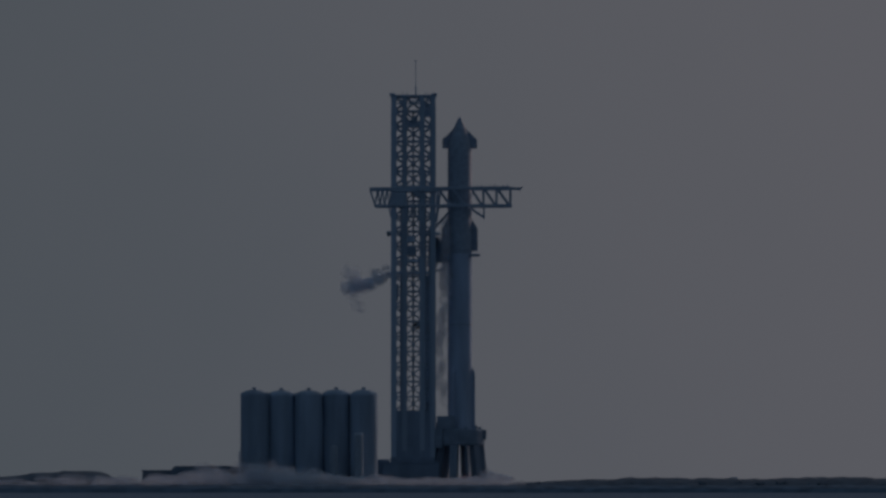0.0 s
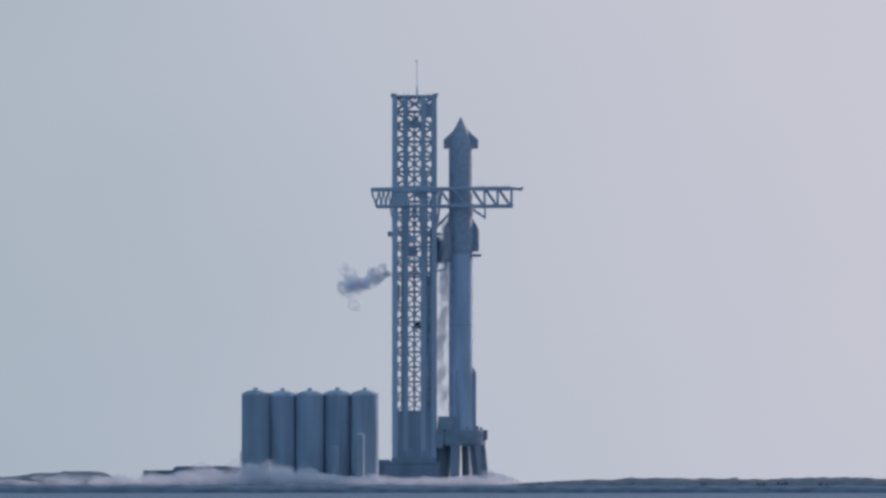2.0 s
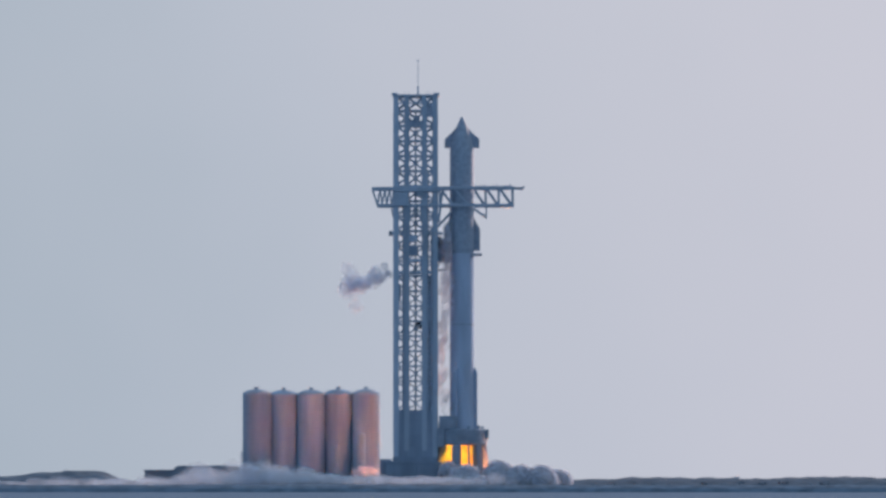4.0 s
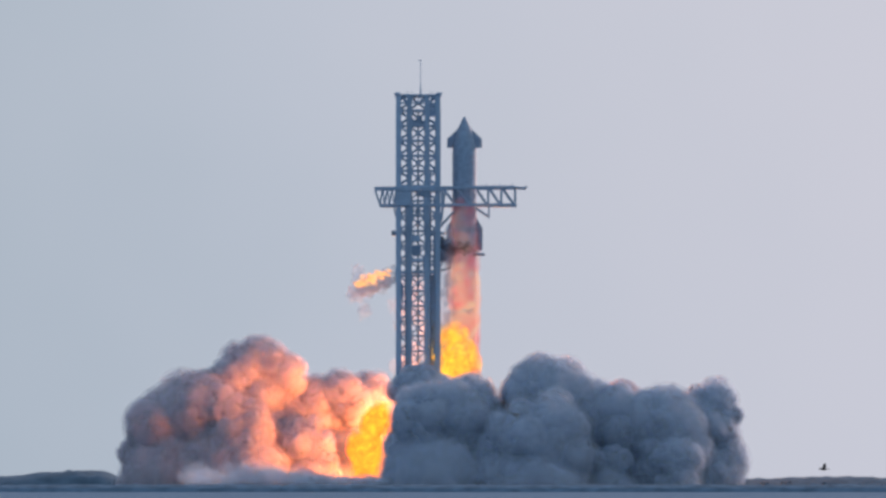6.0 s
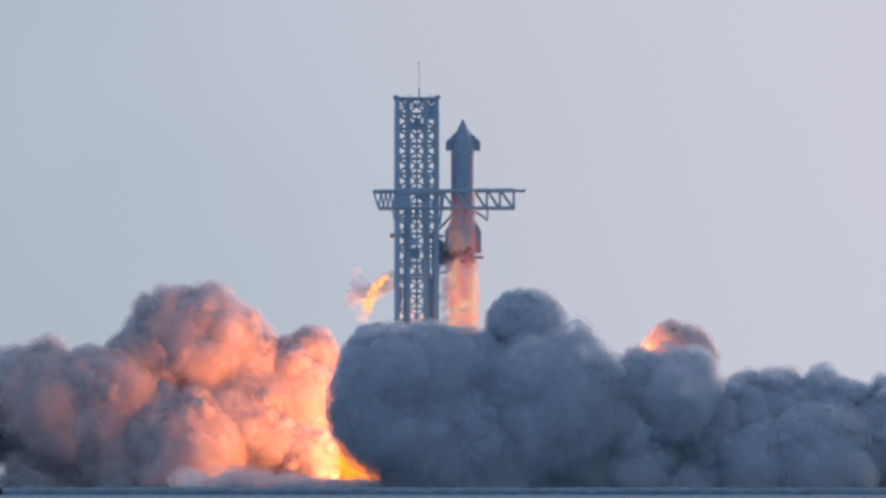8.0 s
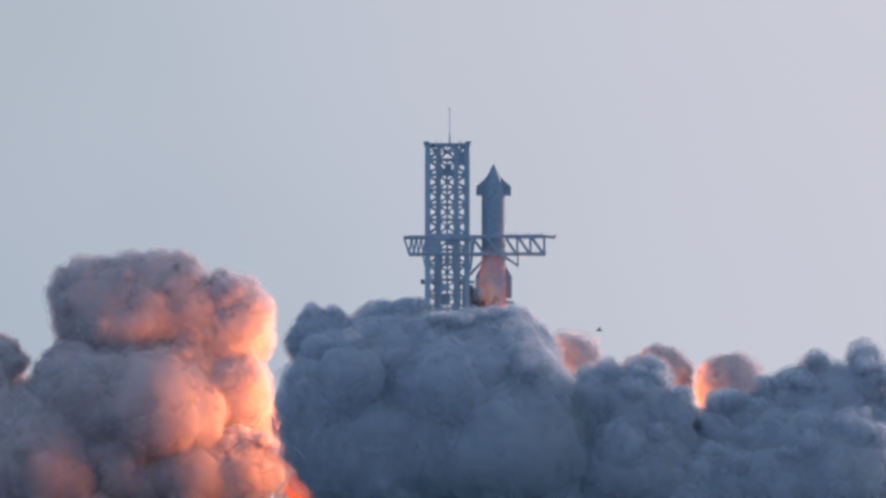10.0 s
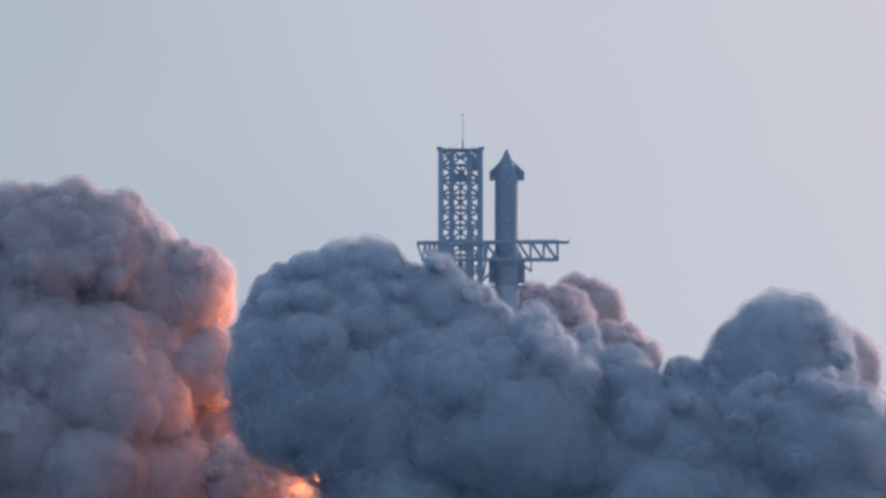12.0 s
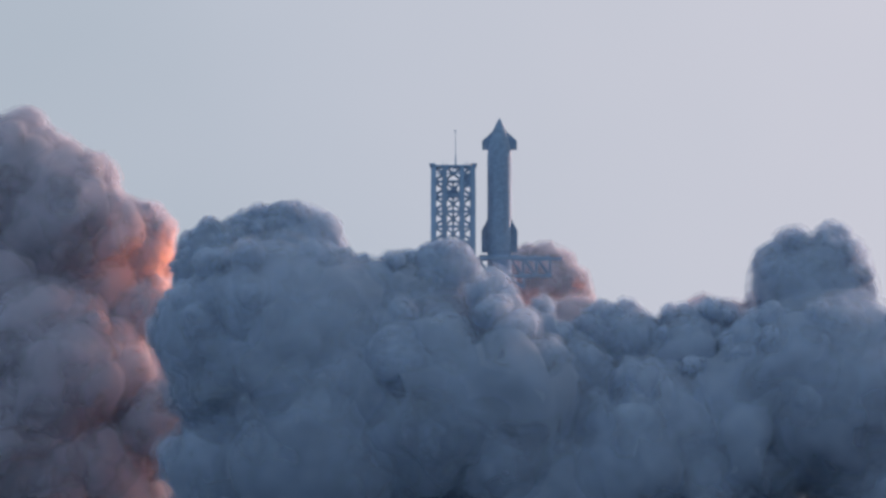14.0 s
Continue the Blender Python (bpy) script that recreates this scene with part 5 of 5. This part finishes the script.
def flight(y, rows):
    """A bird that crosses low over the water; rows: seconds, x, z."""
    b = thing("bird", rows[0][1], y, rows[0][2], "small dark bird flying low over the water", "bird", "birds")
    bm = bmesh.new()
    bmesh.ops.create_uvsphere(bm, u_segments=10, v_segments=8, radius=1, matrix=Matrix.Diagonal((0.17, 0.055, 0.06, 1)))
    part("body", bm, M_BIRD, b, smooth=True)
    bm = bmesh.new()
    bmesh.ops.create_uvsphere(bm, u_segments=8, v_segments=6, radius=1, matrix=Matrix.LocRotScale((-0.18, 0, 0.025), None, (0.055, 0.04, 0.04)))
    part("head", bm, M_BIRD, b, smooth=True)
    part("tail", prism(bmesh.new(), [(0.13, -0.01), (0.30, 0.0), (0.30, 0.02), (0.13, 0.02)], -0.05, 0.05), M_BIRD, b)
    for s in (-1, 1):
        bm = prism(bmesh.new(), [(-0.09, -0.008), (0.09, -0.008), (0.09, 0.012), (-0.09, 0.012)], 0, s * 0.36)
        for v in bm.verts:
            if abs(v.co.y) > 0.2:
                v.co.x = v.co.x * 0.35 + 0.06
        w = part("wing", bm, M_BIRD, b)
        w.location = (0, s * 0.03, 0.03)
        beat = [(0.0, pose(0, s * 0.03, 0.03, s * 30, 0, 0))]
        t, up = rows[0][0], 1
        while t < rows[-1][0]:
            beat.append((t, pose(0, s * 0.03, 0.03, s * (38 if up > 0 else -25), 0, 0)))
            t, up = t + 0.1, -up
        beat.append((14.0, pose(0, s * 0.03, 0.03, s * 10, 0, 0)))
        BIRDS.append((w, beat))
    v0 = (rows[1][1] - rows[0][1]) / (rows[1][0] - rows[0][0])
    v1 = (rows[-1][1] - rows[-2][1]) / (rows[-1][0] - rows[-2][0])
    keys = [(0.0, pose(rows[0][1] - v0 * rows[0][0], y, rows[0][2] + 1))]
    keys += [(t, pose(x, y, z)) for t, x, z in rows]
    keys.append((14.0, pose(rows[-1][1] + v1 * (14 - rows[-1][0]), y, rows[-1][2] + 1)))
    b.scale = (1.6, 1.6, 1.6)
    BIRDS.append((b, keys))


def birds():
    flight(-2400, [(5.3, 25.04, 4.85), (5.7, 14.67, 5.62), (6.1, 4.93, 6.18), (6.5, -4.88, 6.52), (6.9, -14.40, 6.95), (7.3, -23.10, 6.54), (7.5, -27.11, 6.21)])
    flight(-2400, [(6.1, 27.36, 1.94), (6.5, 15.01, 1.35), (6.9, 2.56, 0.97), (7.3, -9.58, 0.56), (7.5, -15.79, 0.40), (7.7, -21.98, 0.36)])
    flight(-2100, [(10.9, -7.71, 23.34), (11.0, -10.46, 22.87), (11.2, -15.88, 22.26), (12.5, -50.59, 21.66)])


smoke_clouds()
wisps()
vent_flame()
plume = build_plume()
birds()

CLIMB = [(0.0, 0), (9.3, 0), (9.8, 0.25), (10.3, 0.9), (10.5, 1.6), (11.0, 3.2), (11.5, 5.5), (12.0, 8.1), (12.5, 11.5), (13.0, 15.6), (13.5, 20.4), (14.0, 25.8)]


def motions():
    walk(rocket, [(t, pose(ROCKET_X, 0, z)) for t, z in CLIMB])
    walk(plume, [(0.0, pose(ROCKET_X, 0, -8)), (3.05, pose(ROCKET_X, 0, -8)), (3.2, pose(ROCKET_X, 0, 17.8))] + [(t, pose(ROCKET_X, 0, z + 17.8)) for t, z in CLIMB[1:]])
    for ob, rows in MOVES + BIRDS:
        walk(ob, rows)


motions()
